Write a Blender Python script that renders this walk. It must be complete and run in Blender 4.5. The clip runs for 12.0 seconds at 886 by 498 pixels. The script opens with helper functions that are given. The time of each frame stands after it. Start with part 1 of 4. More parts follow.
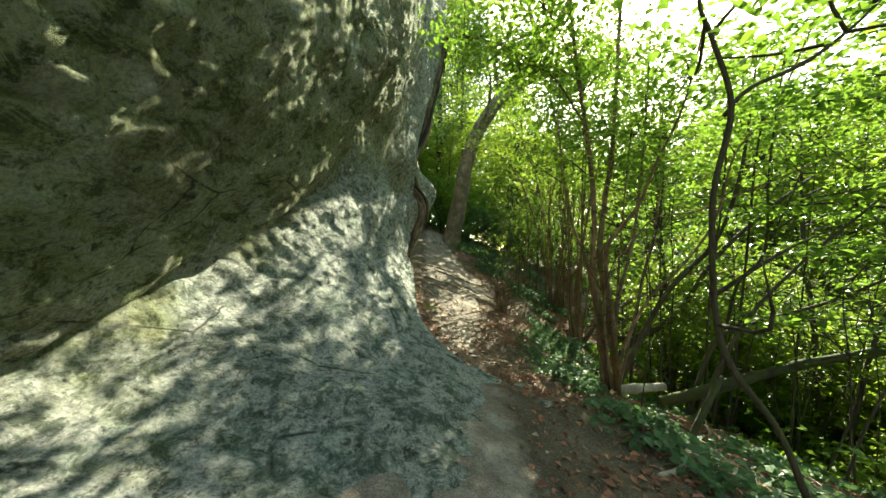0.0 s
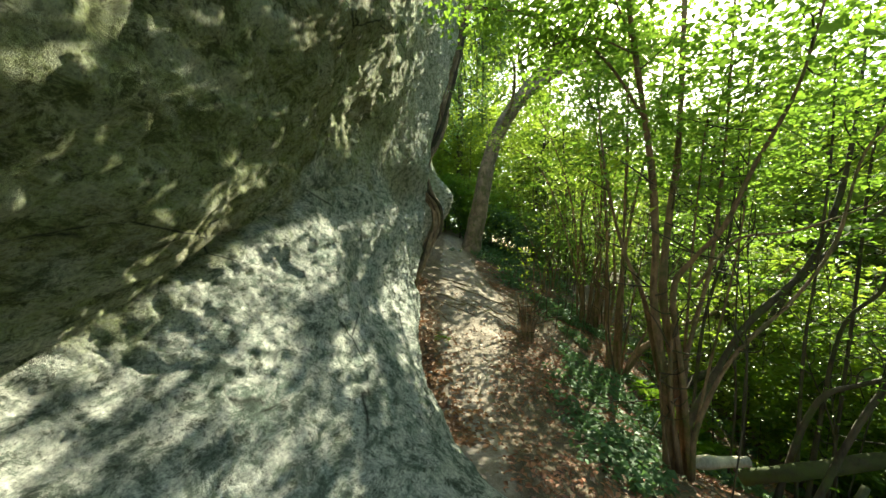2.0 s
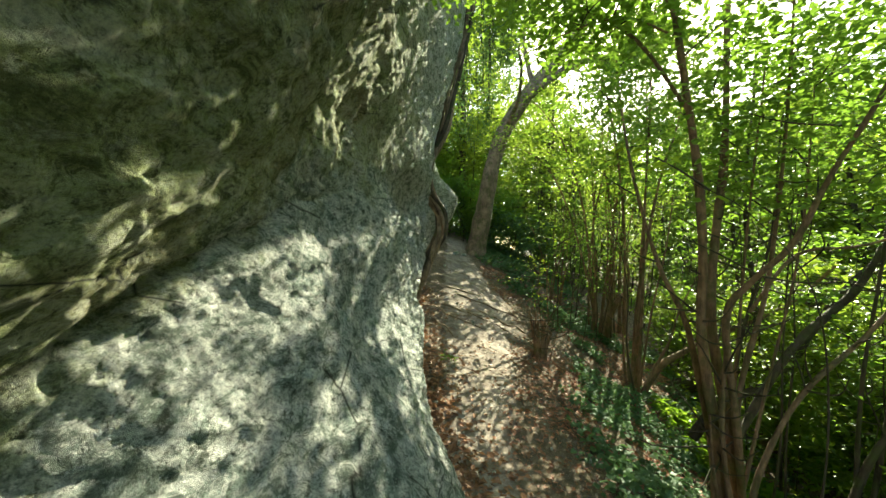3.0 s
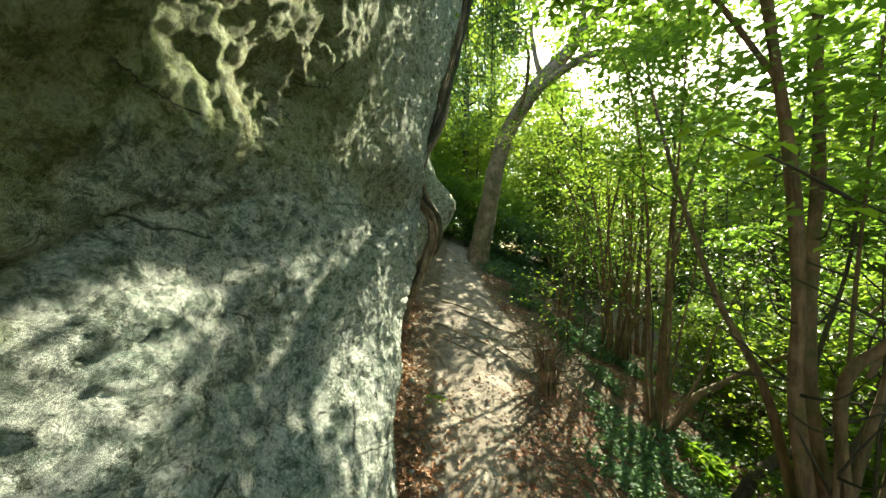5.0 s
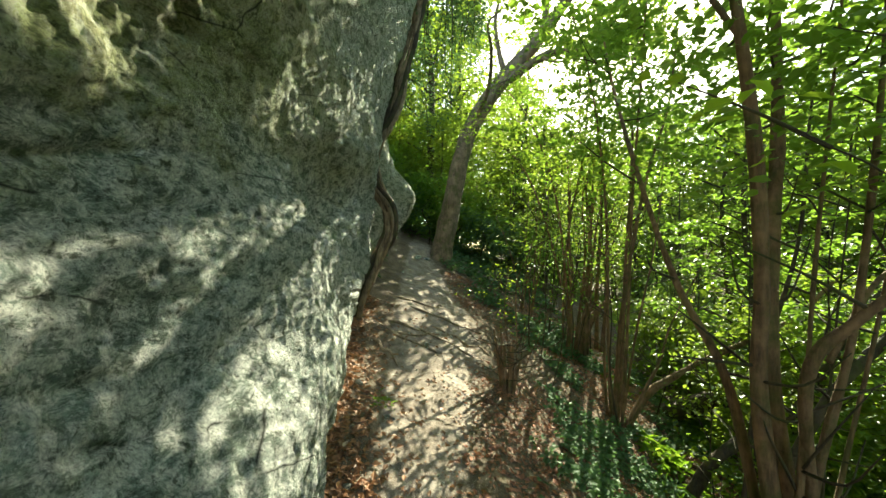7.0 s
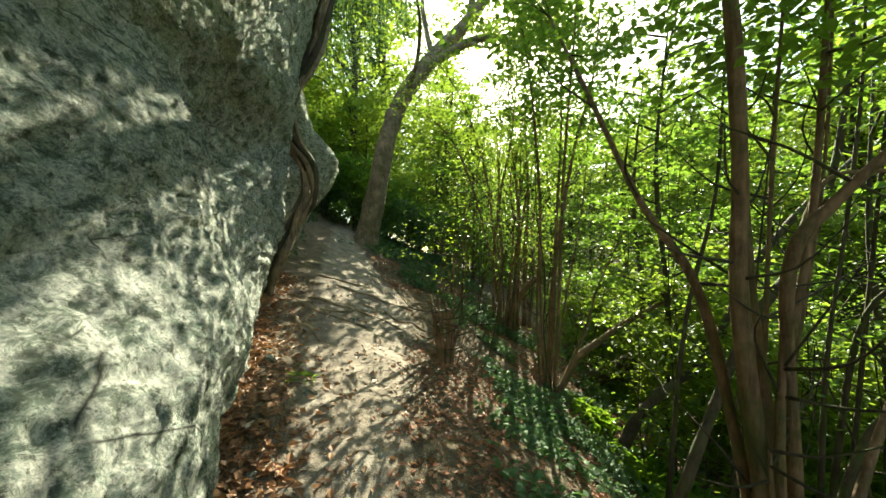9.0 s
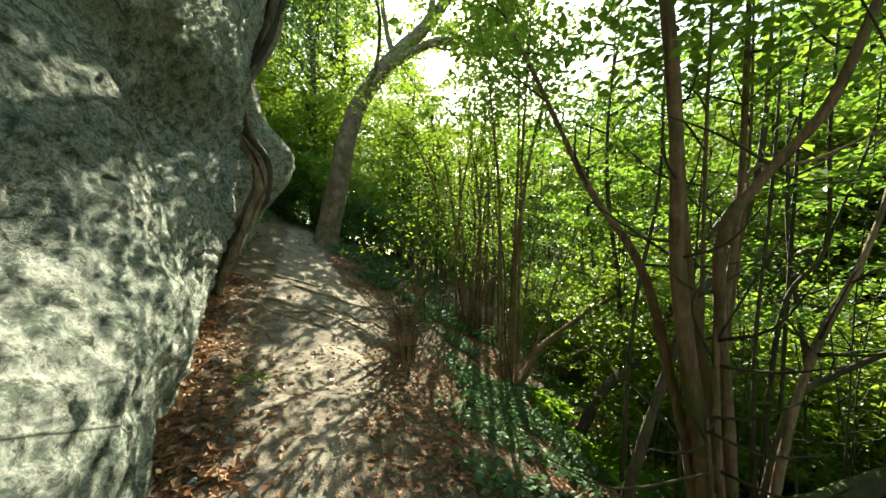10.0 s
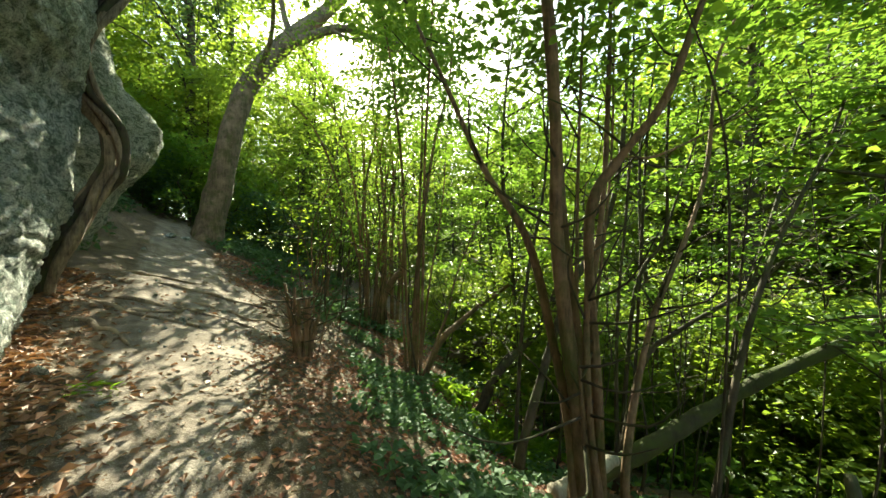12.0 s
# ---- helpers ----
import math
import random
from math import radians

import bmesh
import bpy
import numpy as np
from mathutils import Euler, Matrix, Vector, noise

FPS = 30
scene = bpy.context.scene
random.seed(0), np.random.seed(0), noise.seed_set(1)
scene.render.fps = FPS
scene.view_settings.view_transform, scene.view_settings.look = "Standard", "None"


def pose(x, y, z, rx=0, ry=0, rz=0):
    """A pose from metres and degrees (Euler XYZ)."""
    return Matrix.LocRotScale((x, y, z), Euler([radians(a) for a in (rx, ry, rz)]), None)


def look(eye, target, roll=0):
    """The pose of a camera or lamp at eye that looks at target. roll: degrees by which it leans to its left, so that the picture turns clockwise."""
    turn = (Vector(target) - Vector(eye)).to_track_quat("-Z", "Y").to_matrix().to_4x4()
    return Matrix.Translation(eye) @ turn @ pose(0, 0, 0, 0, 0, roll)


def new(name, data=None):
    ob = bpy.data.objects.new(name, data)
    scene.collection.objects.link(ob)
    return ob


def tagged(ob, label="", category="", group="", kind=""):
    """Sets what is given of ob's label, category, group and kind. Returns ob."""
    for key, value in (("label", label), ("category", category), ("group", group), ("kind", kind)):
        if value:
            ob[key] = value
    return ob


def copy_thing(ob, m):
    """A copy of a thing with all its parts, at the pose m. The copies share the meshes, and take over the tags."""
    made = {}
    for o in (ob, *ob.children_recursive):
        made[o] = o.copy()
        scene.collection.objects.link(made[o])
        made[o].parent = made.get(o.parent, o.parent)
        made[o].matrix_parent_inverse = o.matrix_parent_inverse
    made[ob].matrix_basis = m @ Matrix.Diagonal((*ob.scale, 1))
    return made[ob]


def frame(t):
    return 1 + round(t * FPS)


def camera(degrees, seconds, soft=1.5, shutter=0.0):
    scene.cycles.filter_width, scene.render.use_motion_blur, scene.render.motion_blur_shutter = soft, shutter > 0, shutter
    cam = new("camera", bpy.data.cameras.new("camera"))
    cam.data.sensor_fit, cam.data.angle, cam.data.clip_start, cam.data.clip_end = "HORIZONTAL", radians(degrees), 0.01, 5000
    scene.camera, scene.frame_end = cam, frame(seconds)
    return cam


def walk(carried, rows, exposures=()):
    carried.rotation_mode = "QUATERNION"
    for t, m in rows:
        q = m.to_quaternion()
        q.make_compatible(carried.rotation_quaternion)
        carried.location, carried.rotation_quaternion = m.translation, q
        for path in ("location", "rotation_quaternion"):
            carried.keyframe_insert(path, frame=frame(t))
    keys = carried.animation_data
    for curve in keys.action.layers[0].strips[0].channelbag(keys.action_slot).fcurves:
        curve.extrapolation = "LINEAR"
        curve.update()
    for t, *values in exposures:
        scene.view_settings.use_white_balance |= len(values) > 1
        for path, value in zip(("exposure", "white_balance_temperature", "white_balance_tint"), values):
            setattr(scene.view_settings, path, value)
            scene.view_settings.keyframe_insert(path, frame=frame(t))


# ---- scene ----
cam = camera(103.4, 12.0)
PATH = [
    (0, (0.021, 0.021, 1.48), (0.009, 2.021, 1.503), 0.4),
    (0.5, (0.043, 0.385, 1.523), (-0.052, 2.383, 1.54), 0.6),
    (1, (0.028, 0.728, 1.677), (-0.089, 2.725, 1.694), 0.6),
    (1.5, (0.148, 1.063, 1.852), (0.018, 3.058, 1.867), 0.5),
    (2, (0.177, 1.35, 1.917), (0.036, 3.345, 1.931), 0.6),
    (2.5, (0.067, 1.727, 2.012), (-0.076, 3.722, 2.026), 0.6),
    (3, (0.049, 1.989, 2.113), (-0.1, 3.983, 2.126), 0.5),
    (3.5, (0.116, 2.337, 2.245), (-0.055, 4.33, 2.257), 0.5),
    (3.7, (0.133, 2.444, 2.271), (-0.046, 4.436, 2.283), 0.4),
    (5.3, (0.258, 3.318, 2.349), (0.075, 5.31, 2.372), 1.0),
    (5.5, (0.27, 3.376, 2.329), (0.087, 5.368, 2.353), 1.0),
    (6, (0.366, 3.423, 2.347), (0.226, 5.418, 2.373), 0.9),
    (6.5, (0.473, 3.454, 2.26), (0.439, 5.453, 2.291), 0.9),
    (7, (0.461, 3.617, 2.173), (0.458, 5.617, 2.203), 1.0),
    (7.5, (0.406, 3.733, 2.052), (0.515, 5.73, 2.091), 0.8),
    (7.7, (0.393, 3.78, 1.94), (0.57, 5.772, 1.976), 1.0),
    (9.3, (0.358, 4.326, 1.487), (0.822, 6.271, 1.533), 0.2),
    (9.5, (0.368, 4.36, 1.467), (0.857, 6.299, 1.52), 0.0),
    (10, (0.42, 4.253, 1.397), (1.046, 6.152, 1.458), -0.2),
    (10.5, (0.343, 4.116, 1.437), (1.309, 5.866, 1.503), -0.5),
    (11, (0.349, 4.276, 1.355), (1.445, 5.948, 1.413), -0.8),
    (11.5, (0.444, 4.402, 1.215), (1.541, 6.072, 1.279), -0.9),
    (12, (0.509, 4.285, 1.2), (1.607, 5.955, 1.261), -0.9),
]
walk(cam, [(t, look(eye, target, roll)) for t, eye, target, roll in PATH], [(0, 2.1, 7700, -9), (3, 2.15, 7700, -9), (6, 2.25, 7700, -9), (7.7, 2.1, 7700, -9), (9.5, 2.05, 7700, -9), (11.5, 1.95, 7700, -9), (12, 2.15, 7700, -9)])

# ---- daylight ----
SUN_AZIMUTH, SUN_HEIGHT = 25.5, 33.5   # degrees right of +y, degrees above the horizon
world = bpy.data.worlds.new("sky")
scene.world = world
world.use_nodes = True
sky = world.node_tree.nodes.new("ShaderNodeTexSky")
sky.sky_type, sky.sun_disc = "NISHITA", False
sky.sun_elevation, sky.sun_rotation = radians(SUN_HEIGHT), radians(SUN_AZIMUTH)
world.node_tree.links.new(sky.outputs[0], world.node_tree.nodes["Background"].inputs[0])
world.node_tree.nodes["Background"].inputs[1].default_value = 0.125
sun = new("sun", bpy.data.lights.new("sun", "SUN"))
sun.data.energy, sun.data.angle, sun.data.color = 5.0, radians(0.32), (1.0, 0.965, 0.90)
SUN_WAY = Vector((math.sin(radians(SUN_AZIMUTH)) * math.cos(radians(SUN_HEIGHT)), math.cos(radians(SUN_AZIMUTH)) * math.cos(radians(SUN_HEIGHT)), math.sin(radians(SUN_HEIGHT))))
sun.matrix_world = look(SUN_WAY * 60, (0, 0, 0))


# ---- materials ----
class Nodes:
    """A node material under construction."""

    def __init__(self, name):
        self.material = bpy.data.materials.new(name)
        self.material.use_nodes = True
        self.tree = self.material.node_tree
        self.shader = self.tree.nodes["Principled BSDF"]
        self.out = self.tree.nodes["Material Output"]

    def node(self, kind, values=(), **settings):
        n = self.tree.nodes.new(kind)
        for key, value in settings.items():
            setattr(n, key, value)
        for socket, value in dict(values).items():
            if isinstance(value, bpy.types.NodeSocket):
                self.tree.links.new(value, n.inputs[socket])
            else:
                n.inputs[socket].default_value = value
        return n

    def link(self, a, b):
        self.tree.links.new(a, b)

    def noise(self, scale, detail=6.0, rough=0.6, stretch=None, distortion=0.0):
        where = self.node("ShaderNodeNewGeometry").outputs["Position"]
        if stretch:
            where = self.node("ShaderNodeMapping", {"Vector": where, "Scale": stretch}).outputs[0]
        return self.node("ShaderNodeTexNoise", {"Vector": where, "Scale": scale, "Detail": detail, "Roughness": rough, "Distortion": distortion}).outputs["Fac"]

    def ramp(self, fac, stops):
        n = self.node("ShaderNodeValToRGB", {"Fac": fac})
        while len(n.color_ramp.elements) < len(stops):
            n.color_ramp.elements.new(0.5)
        for e, (p, c) in zip(n.color_ramp.elements, stops):
            e.position, e.color = p, (*c, 1) if isinstance(c, tuple) else (c, c, c, 1)
        return n.outputs[0]

    def mix(self, fac, a, b, blend="MIX"):
        n = self.node("ShaderNodeMix", data_type="RGBA", blend_type=blend)
        for socket, value in ((n.inputs[0], fac), (n.inputs[6], a), (n.inputs[7], b)):
            if isinstance(value, bpy.types.NodeSocket):
                self.tree.links.new(value, socket)
            else:
                socket.default_value = (*value, 1) if isinstance(value, tuple) else value
        return n.outputs[2]

    def math(self, op, a, b=0.0):
        return self.node("ShaderNodeMath", {0: a, 1: b}, operation=op).outputs[0]

    def bump(self, height, strength, distance, under=None):
        n = self.node("ShaderNodeBump", {"Height": height, "Strength": strength, "Distance": distance})
        if under:
            self.link(under, n.inputs["Normal"])
        return n.outputs[0]

    def finish(self, colour, rough=0.8, normal=None, specular=0.4):
        if isinstance(colour, tuple):
            self.shader.inputs["Base Color"].default_value = (*colour, 1)
        else:
            self.link(colour, self.shader.inputs["Base Color"])
        if isinstance(rough, float):
            self.shader.inputs["Roughness"].default_value = rough
        else:
            self.link(rough, self.shader.inputs["Roughness"])
        self.shader.inputs["Specular IOR Level"].default_value = specular
        if normal:
            self.link(normal, self.shader.inputs["Normal"])
        return self.material


def rock_material():
    n = Nodes("limestone")
    mid, fine = n.noise(3.4, 10, 0.78, (1, 0.8, 1.2), 0.25), n.noise(34.0, 9, 0.78)
    grain = n.noise(110.0, 6, 0.75)
    grey = n.ramp(mid, [(0.38, (0.185, 0.20, 0.17)), (0.47, (0.34, 0.355, 0.315)), (0.56, (0.47, 0.48, 0.435))])
    teal = n.mix(n.ramp(n.noise(1.6, 5, 0.65), [(0.45, 0.0), (0.62, 0.6)]), grey, (0.25, 0.33, 0.265))
    # pale crust with crisp ragged borders, in large patches and in flecks
    crust = n.ramp(n.noise(3.6, 14, 0.72, (1, 0.75, 1.25), 0.35), [(0.525, 0.0), (0.545, 1.0)])
    fleck = n.ramp(n.noise(13.0, 10, 0.75, (1, 0.8, 1.2), 0.2), [(0.565, 0.0), (0.59, 1.0)])
    chalk = n.ramp(fine, [(0.36, (0.36, 0.37, 0.32)), (0.48, (0.60, 0.59, 0.53)), (0.58, (0.80, 0.78, 0.72))])
    pale = n.mix(n.math("MULTIPLY", crust, 0.85), teal, chalk)
    marble = n.noise(7.5, 12, 0.8, (1, 0.8, 1.25), 0.6)
    pale = n.mix(n.ramp(marble, [(0.44, 0.88), (0.485, 0.0)]), pale, (0.13, 0.16, 0.125))
    pale = n.mix(n.ramp(marble, [(0.505, 0.0), (0.54, 0.9)]), pale, chalk)
    pale = n.mix(n.math("MULTIPLY", fleck, 0.7), pale, chalk)
    # hollows and pocks: their dark inside is put into the colour and the bump
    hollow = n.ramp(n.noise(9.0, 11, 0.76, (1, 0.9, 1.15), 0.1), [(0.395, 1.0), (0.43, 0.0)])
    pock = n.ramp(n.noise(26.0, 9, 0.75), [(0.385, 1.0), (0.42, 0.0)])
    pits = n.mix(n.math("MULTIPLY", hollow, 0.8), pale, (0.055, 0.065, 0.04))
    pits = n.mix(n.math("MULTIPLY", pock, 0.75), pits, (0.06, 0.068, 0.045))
    # algae grow over the dry upper bulge, in a ragged border
    rise = n.node("ShaderNodeAttribute", attribute_name="above_seam").outputs["Fac"]
    lift = n.math("ADD", rise, n.math("MULTIPLY", n.math("SUBTRACT", n.noise(1.7, 9, 0.72), 0.5), 3.2))
    algae = n.ramp(lift, [(0.0, 0.0), (0.5, 0.92)])
    bands = n.noise(3.2, 11, 0.78, (1, 0.6, 1.5), 0.15)
    green = n.ramp(bands, [(0.37, (0.15, 0.16, 0.07)), (0.44, (0.325, 0.36, 0.15)), (0.53, (0.46, 0.485, 0.28)), (0.62, (0.66, 0.65, 0.52))])
    green = n.mix(n.ramp(n.noise(1.2, 6, 0.7), [(0.48, 0.0), (0.6, 0.6)]), green, (0.30, 0.25, 0.14))
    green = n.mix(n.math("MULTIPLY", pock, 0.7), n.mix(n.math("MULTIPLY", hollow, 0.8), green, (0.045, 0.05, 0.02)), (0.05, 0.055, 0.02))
    green = n.mix(n.ramp(marble, [(0.43, 0.85), (0.48, 0.0)]), green, (0.12, 0.135, 0.05))
    green = n.mix(n.ramp(marble, [(0.52, 0.0), (0.57, 0.6)]), green, (0.52, 0.53, 0.40))
    green = n.mix(n.math("MULTIPLY", fleck, 0.45), green, (0.50, 0.50, 0.37))
    along = n.node("ShaderNodeSeparateXYZ", {0: n.node("ShaderNodeNewGeometry").outputs["Position"]}).outputs[1]
    algae = n.math("MULTIPLY", algae, n.ramp(n.math("MULTIPLY", along, 0.1), [(0.55, 1.0), (0.85, 0.35)]))
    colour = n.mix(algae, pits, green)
    crack = n.node("ShaderNodeTexVoronoi", {"Vector": n.node("ShaderNodeMapping", {"Vector": n.mix(0.35, n.node("ShaderNodeNewGeometry").outputs["Position"], n.node("ShaderNodeTexNoise", {"Scale": 1.5}).outputs["Color"]), "Scale": (1, 0.7, 1.5)}).outputs[0], "Scale": 1.6}, feature="DISTANCE_TO_EDGE").outputs[0]
    mottle = n.ramp(n.noise(48.0, 8, 0.78), [(0.40, 0.62), (0.50, 1.0), (0.60, 1.22)])
    colour = n.mix(1.0, colour, mottle, "MULTIPLY")
    seam = n.ramp(crack, [(0.0, 1.0), (0.012, 0.0)])
    seam = n.math("MULTIPLY", seam, n.ramp(n.noise(1.1, 5), [(0.52, 0.0), (0.57, 1.0)]))
    colour = n.mix(seam, colour, (0.03, 0.03, 0.022))
    rough = n.bump(mid, 1.0, 0.075)
    rough = n.bump(n.math("ADD", crust, fleck), 0.8, 0.02, rough)
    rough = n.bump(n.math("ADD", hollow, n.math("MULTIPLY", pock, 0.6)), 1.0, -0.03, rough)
    rough = n.bump(fine, 1.0, 0.05, rough)
    return n.finish(colour, 0.9, n.bump(grain, 0.7, 0.009, rough), 0.2)


def soil_material():
    n = Nodes("trodden_soil")
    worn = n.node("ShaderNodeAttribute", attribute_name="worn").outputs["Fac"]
    mid, fine = n.noise(4.0, 8, 0.7), n.noise(45.0, 6, 0.75)
    dust = n.ramp(mid, [(0.34, (0.125, 0.098, 0.078)), (0.5, (0.225, 0.18, 0.148)), (0.66, (0.36, 0.305, 0.26))])
    humus = n.ramp(mid, [(0.3, (0.055, 0.04, 0.027)), (0.55, (0.13, 0.095, 0.065)), (0.75, (0.22, 0.165, 0.115))])
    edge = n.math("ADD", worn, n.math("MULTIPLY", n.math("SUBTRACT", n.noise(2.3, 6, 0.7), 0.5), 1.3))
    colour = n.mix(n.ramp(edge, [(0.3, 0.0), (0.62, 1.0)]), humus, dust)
    colour = n.mix(n.ramp(fine, [(0.36, 0.6), (0.47, 0.0)]), colour, (0.085, 0.065, 0.048))
    colour = n.mix(n.ramp(n.noise(90.0, 5, 0.7), [(0.55, 0.0), (0.62, 0.6)]), colour, (0.42, 0.37, 0.31))
    grit = n.node("ShaderNodeTexVoronoi", {"Vector": n.node("ShaderNodeNewGeometry").outputs["Position"], "Scale": 55.0}).outputs["Distance"]
    relief = n.bump(mid, 0.6, 0.05)
    relief = n.bump(grit, 0.4, 0.008, relief)
    return n.finish(colour, 0.95, n.bump(fine, 0.7, 0.012, relief), 0.15)


def bark_material(name, dark, light, moss=0.0, scale=18.0):
    n = Nodes(name)
    grain = n.noise(scale, 6, 0.7, (1, 1, 0.16))
    colour = n.ramp(grain, [(0.3, dark), (0.7, light)])
    patch = n.noise(2.5, 5, 0.7)
    colour = n.mix(n.ramp(patch, [(0.45, 0.0), (0.7, 0.6)]), colour, tuple(min(1, c * 1.7) for c in light))
    if moss:
        colour = n.mix(n.ramp(n.noise(4.0, 5, 0.65), [(0.5 - 0.3 * moss, 0.0), (0.75 - 0.3 * moss, 0.85)]), colour, (0.065, 0.085, 0.022))
    relief = n.bump(grain, 0.8, 0.02)
    return n.finish(colour, 0.85, n.bump(n.noise(scale * 5, 4, 0.7), 0.4, 0.004, relief), 0.25)


def leaf_material(name, dark, light, glow, share=0.45, rough=0.42, rare=None):
    """Leaves scatter light back and let part of it through."""
    n = Nodes(name)
    pick = n.node("ShaderNodeNewGeometry").outputs["Random Per Island"]
    stops = [(0.0, dark), (0.75, light)] + ([(0.97, light), (1.0, rare)] if rare else [])
    colour = n.ramp(pick, stops)
    colour = n.mix(n.math("MULTIPLY", n.noise(25.0, 3), 0.5), colour, dark)
    each = n.node("ShaderNodeObjectInfo").outputs["Random"]
    hue = n.math("ADD", n.math("MULTIPLY", each, 0.045), 0.475)
    colour = n.node("ShaderNodeHueSaturation", {"Hue": hue, "Value": n.math("ADD", n.math("MULTIPLY", each, -0.45), 1.2), "Color": colour}).outputs[0]
    n.finish(colour, rough, None, 0.35)
    through_leaf = n.node("ShaderNodeBsdfTranslucent", {"Color": n.mix(0.75, colour, glow)})
    both = n.node("ShaderNodeMixShader", {0: share, 1: n.shader.outputs[0], 2: through_leaf.outputs[0]})
    n.link(both.outputs[0], n.out.inputs[0])
    return n.material


ROCK, SOIL = rock_material(), soil_material()
BARK = bark_material("grey_bark", (0.07, 0.047, 0.034), (0.24, 0.175, 0.13), 0.15)
HAZEL_BARK = bark_material("brown_bark", (0.06, 0.037, 0.024), (0.24, 0.145, 0.09), 0.12, 34.0)
DARK_BARK = bark_material("dark_bark", (0.022, 0.017, 0.013), (0.08, 0.06, 0.042), 0.1, 26.0)
ROOT_BARK = bark_material("root_bark", (0.035, 0.024, 0.016), (0.30, 0.22, 0.15), 0.0, 34.0)
MOSSY_BARK = bark_material("mossy_bark", (0.016, 0.013, 0.01), (0.06, 0.05, 0.036), 0.6, 20.0)
DEAD_WOOD = bark_material("bleached_wood", (0.20, 0.17, 0.13), (0.48, 0.42, 0.34), 0.0, 22.0)
LEAF = leaf_material("green_leaf", (0.055, 0.13, 0.022), (0.13, 0.24, 0.04), (0.25, 0.41, 0.045), 0.5, 0.42, (0.22, 0.28, 0.04))
FAR_LEAF = leaf_material("sunny_leaf", (0.055, 0.115, 0.018), (0.15, 0.23, 0.035), (0.36, 0.48, 0.055), 0.53, 0.42, (0.26, 0.27, 0.05))
YOUNG_LEAF = leaf_material("young_leaf", (0.11, 0.20, 0.02), (0.20, 0.30, 0.03), (0.55, 0.70, 0.06), 0.55)
IVY = leaf_material("ivy_leaf", (0.035, 0.085, 0.035), (0.105, 0.19, 0.085), (0.2, 0.36, 0.10), 0.25, 0.6)
GRASS = leaf_material("grass_blade", (0.05, 0.13, 0.012), (0.13, 0.26, 0.03), (0.35, 0.55, 0.05), 0.4)
LITTER = leaf_material("dry_leaf", (0.12, 0.065, 0.035), (0.42, 0.225, 0.115), (0.45, 0.22, 0.08), 0.12, 0.6, (0.62, 0.50, 0.36))


# ---- tools ----
def lattice(ix, iy, iz, seed):
    h = (ix * 374761393 + iy * 668265263 + iz * 2147483647 + seed * 1274126177) & 0xFFFFFFFF
    h = ((h ^ (h >> 13)) * 1103515245) & 0xFFFFFFFF
    h = ((h ^ (h >> 16)) * 668265263) & 0xFFFFFFFF
    return ((h ^ (h >> 15)) & 0xFFFF) / 65535.0


def wobble(x, y, z, scale, octaves=4, seed=1, rough=0.5):
    """Smooth value noise from -1 to 1 for whole arrays."""
    x, y, z = np.broadcast_arrays(np.asarray(x, float), np.asarray(y, float), np.asarray(z, float))
    total, size, weight = np.zeros(x.shape), 1.0, 0.0
    for k in range(octaves):
        p = [c * scale * 2 ** k + 31.7 * k for c in (x, y, z)]
        i = [np.floor(c).astype(np.int64) for c in p]
        f = [c - j for c, j in zip(p, i)]
        f = [c * c * (3 - 2 * c) for c in f]
        value = 0
        for a in (0, 1):
            for b in (0, 1):
                for c in (0, 1):
                    w = (f[0] if a else 1 - f[0]) * (f[1] if b else 1 - f[1]) * (f[2] if c else 1 - f[2])
                    value = value + w * lattice(i[0] + a, i[1] + b, i[2] + c, seed + k)
        total += size * (2 * value - 1)
        weight += size
        size *= rough
    return total / weight * 1.6


def mesh_from(name, verts, faces, material, smooth=True):
    """A mesh from an array of places and one array (or several) of equal-sided faces."""
    data = bpy.data.meshes.new(name)
    verts = np.asarray(verts, np.float32).reshape(-1, 3)
    groups = faces if isinstance(faces, list) else [faces]
    groups = [np.asarray(g, np.int32) for g in groups if len(g)]
    loops = np.concatenate([g.ravel() for g in groups])
    sizes = np.concatenate([np.full(len(g), g.shape[1], np.int32) for g in groups])
    data.vertices.add(len(verts))
    data.vertices.foreach_set("co", verts.ravel())
    data.loops.add(len(loops))
    data.loops.foreach_set("vertex_index", loops)
    data.polygons.add(len(sizes))
    data.polygons.foreach_set("loop_start", np.concatenate([[0], np.cumsum(sizes)[:-1]]).astype(np.int32))
    data.polygons.foreach_set("use_smooth", np.full(len(sizes), smooth))
    data.materials.append(material)
    data.update(calc_edges=True)
    data.validate()
    return data


def thing(name, place, label, category, group="", kind=""):
    ob = new(name)
    ob.location = place
    ob.empty_display_size = 0.1
    return tagged(ob, label, category, group, kind)


def part(name, data, parent, label=""):
    """A part whose mesh is given in world places, under its thing or part."""
    ob = new(name, data)
    ob.parent = parent
    origin = Vector(parent.location)
    if parent.parent:
        origin += Vector(parent.parent.location)
    data.transform(Matrix.Translation(-origin))
    return tagged(ob, label)


def curve(points, steps):
    """Smooth line through the points, with equal steps between each two."""
    p = np.asarray(points, float)
    p = np.vstack([2 * p[0] - p[1], p, 2 * p[-1] - p[-2]])
    out = []
    for k in range(1, len(p) - 2):
        for s in np.arange(steps) / steps:
            a, b, c, d = p[k - 1:k + 3]
            out.append(0.5 * (2 * b + (c - a) * s + (2 * a - 5 * b + 4 * c - d) * s ** 2 + (3 * b - a - 3 * c + d) * s ** 3))
    return np.vstack([out, p[-2]])


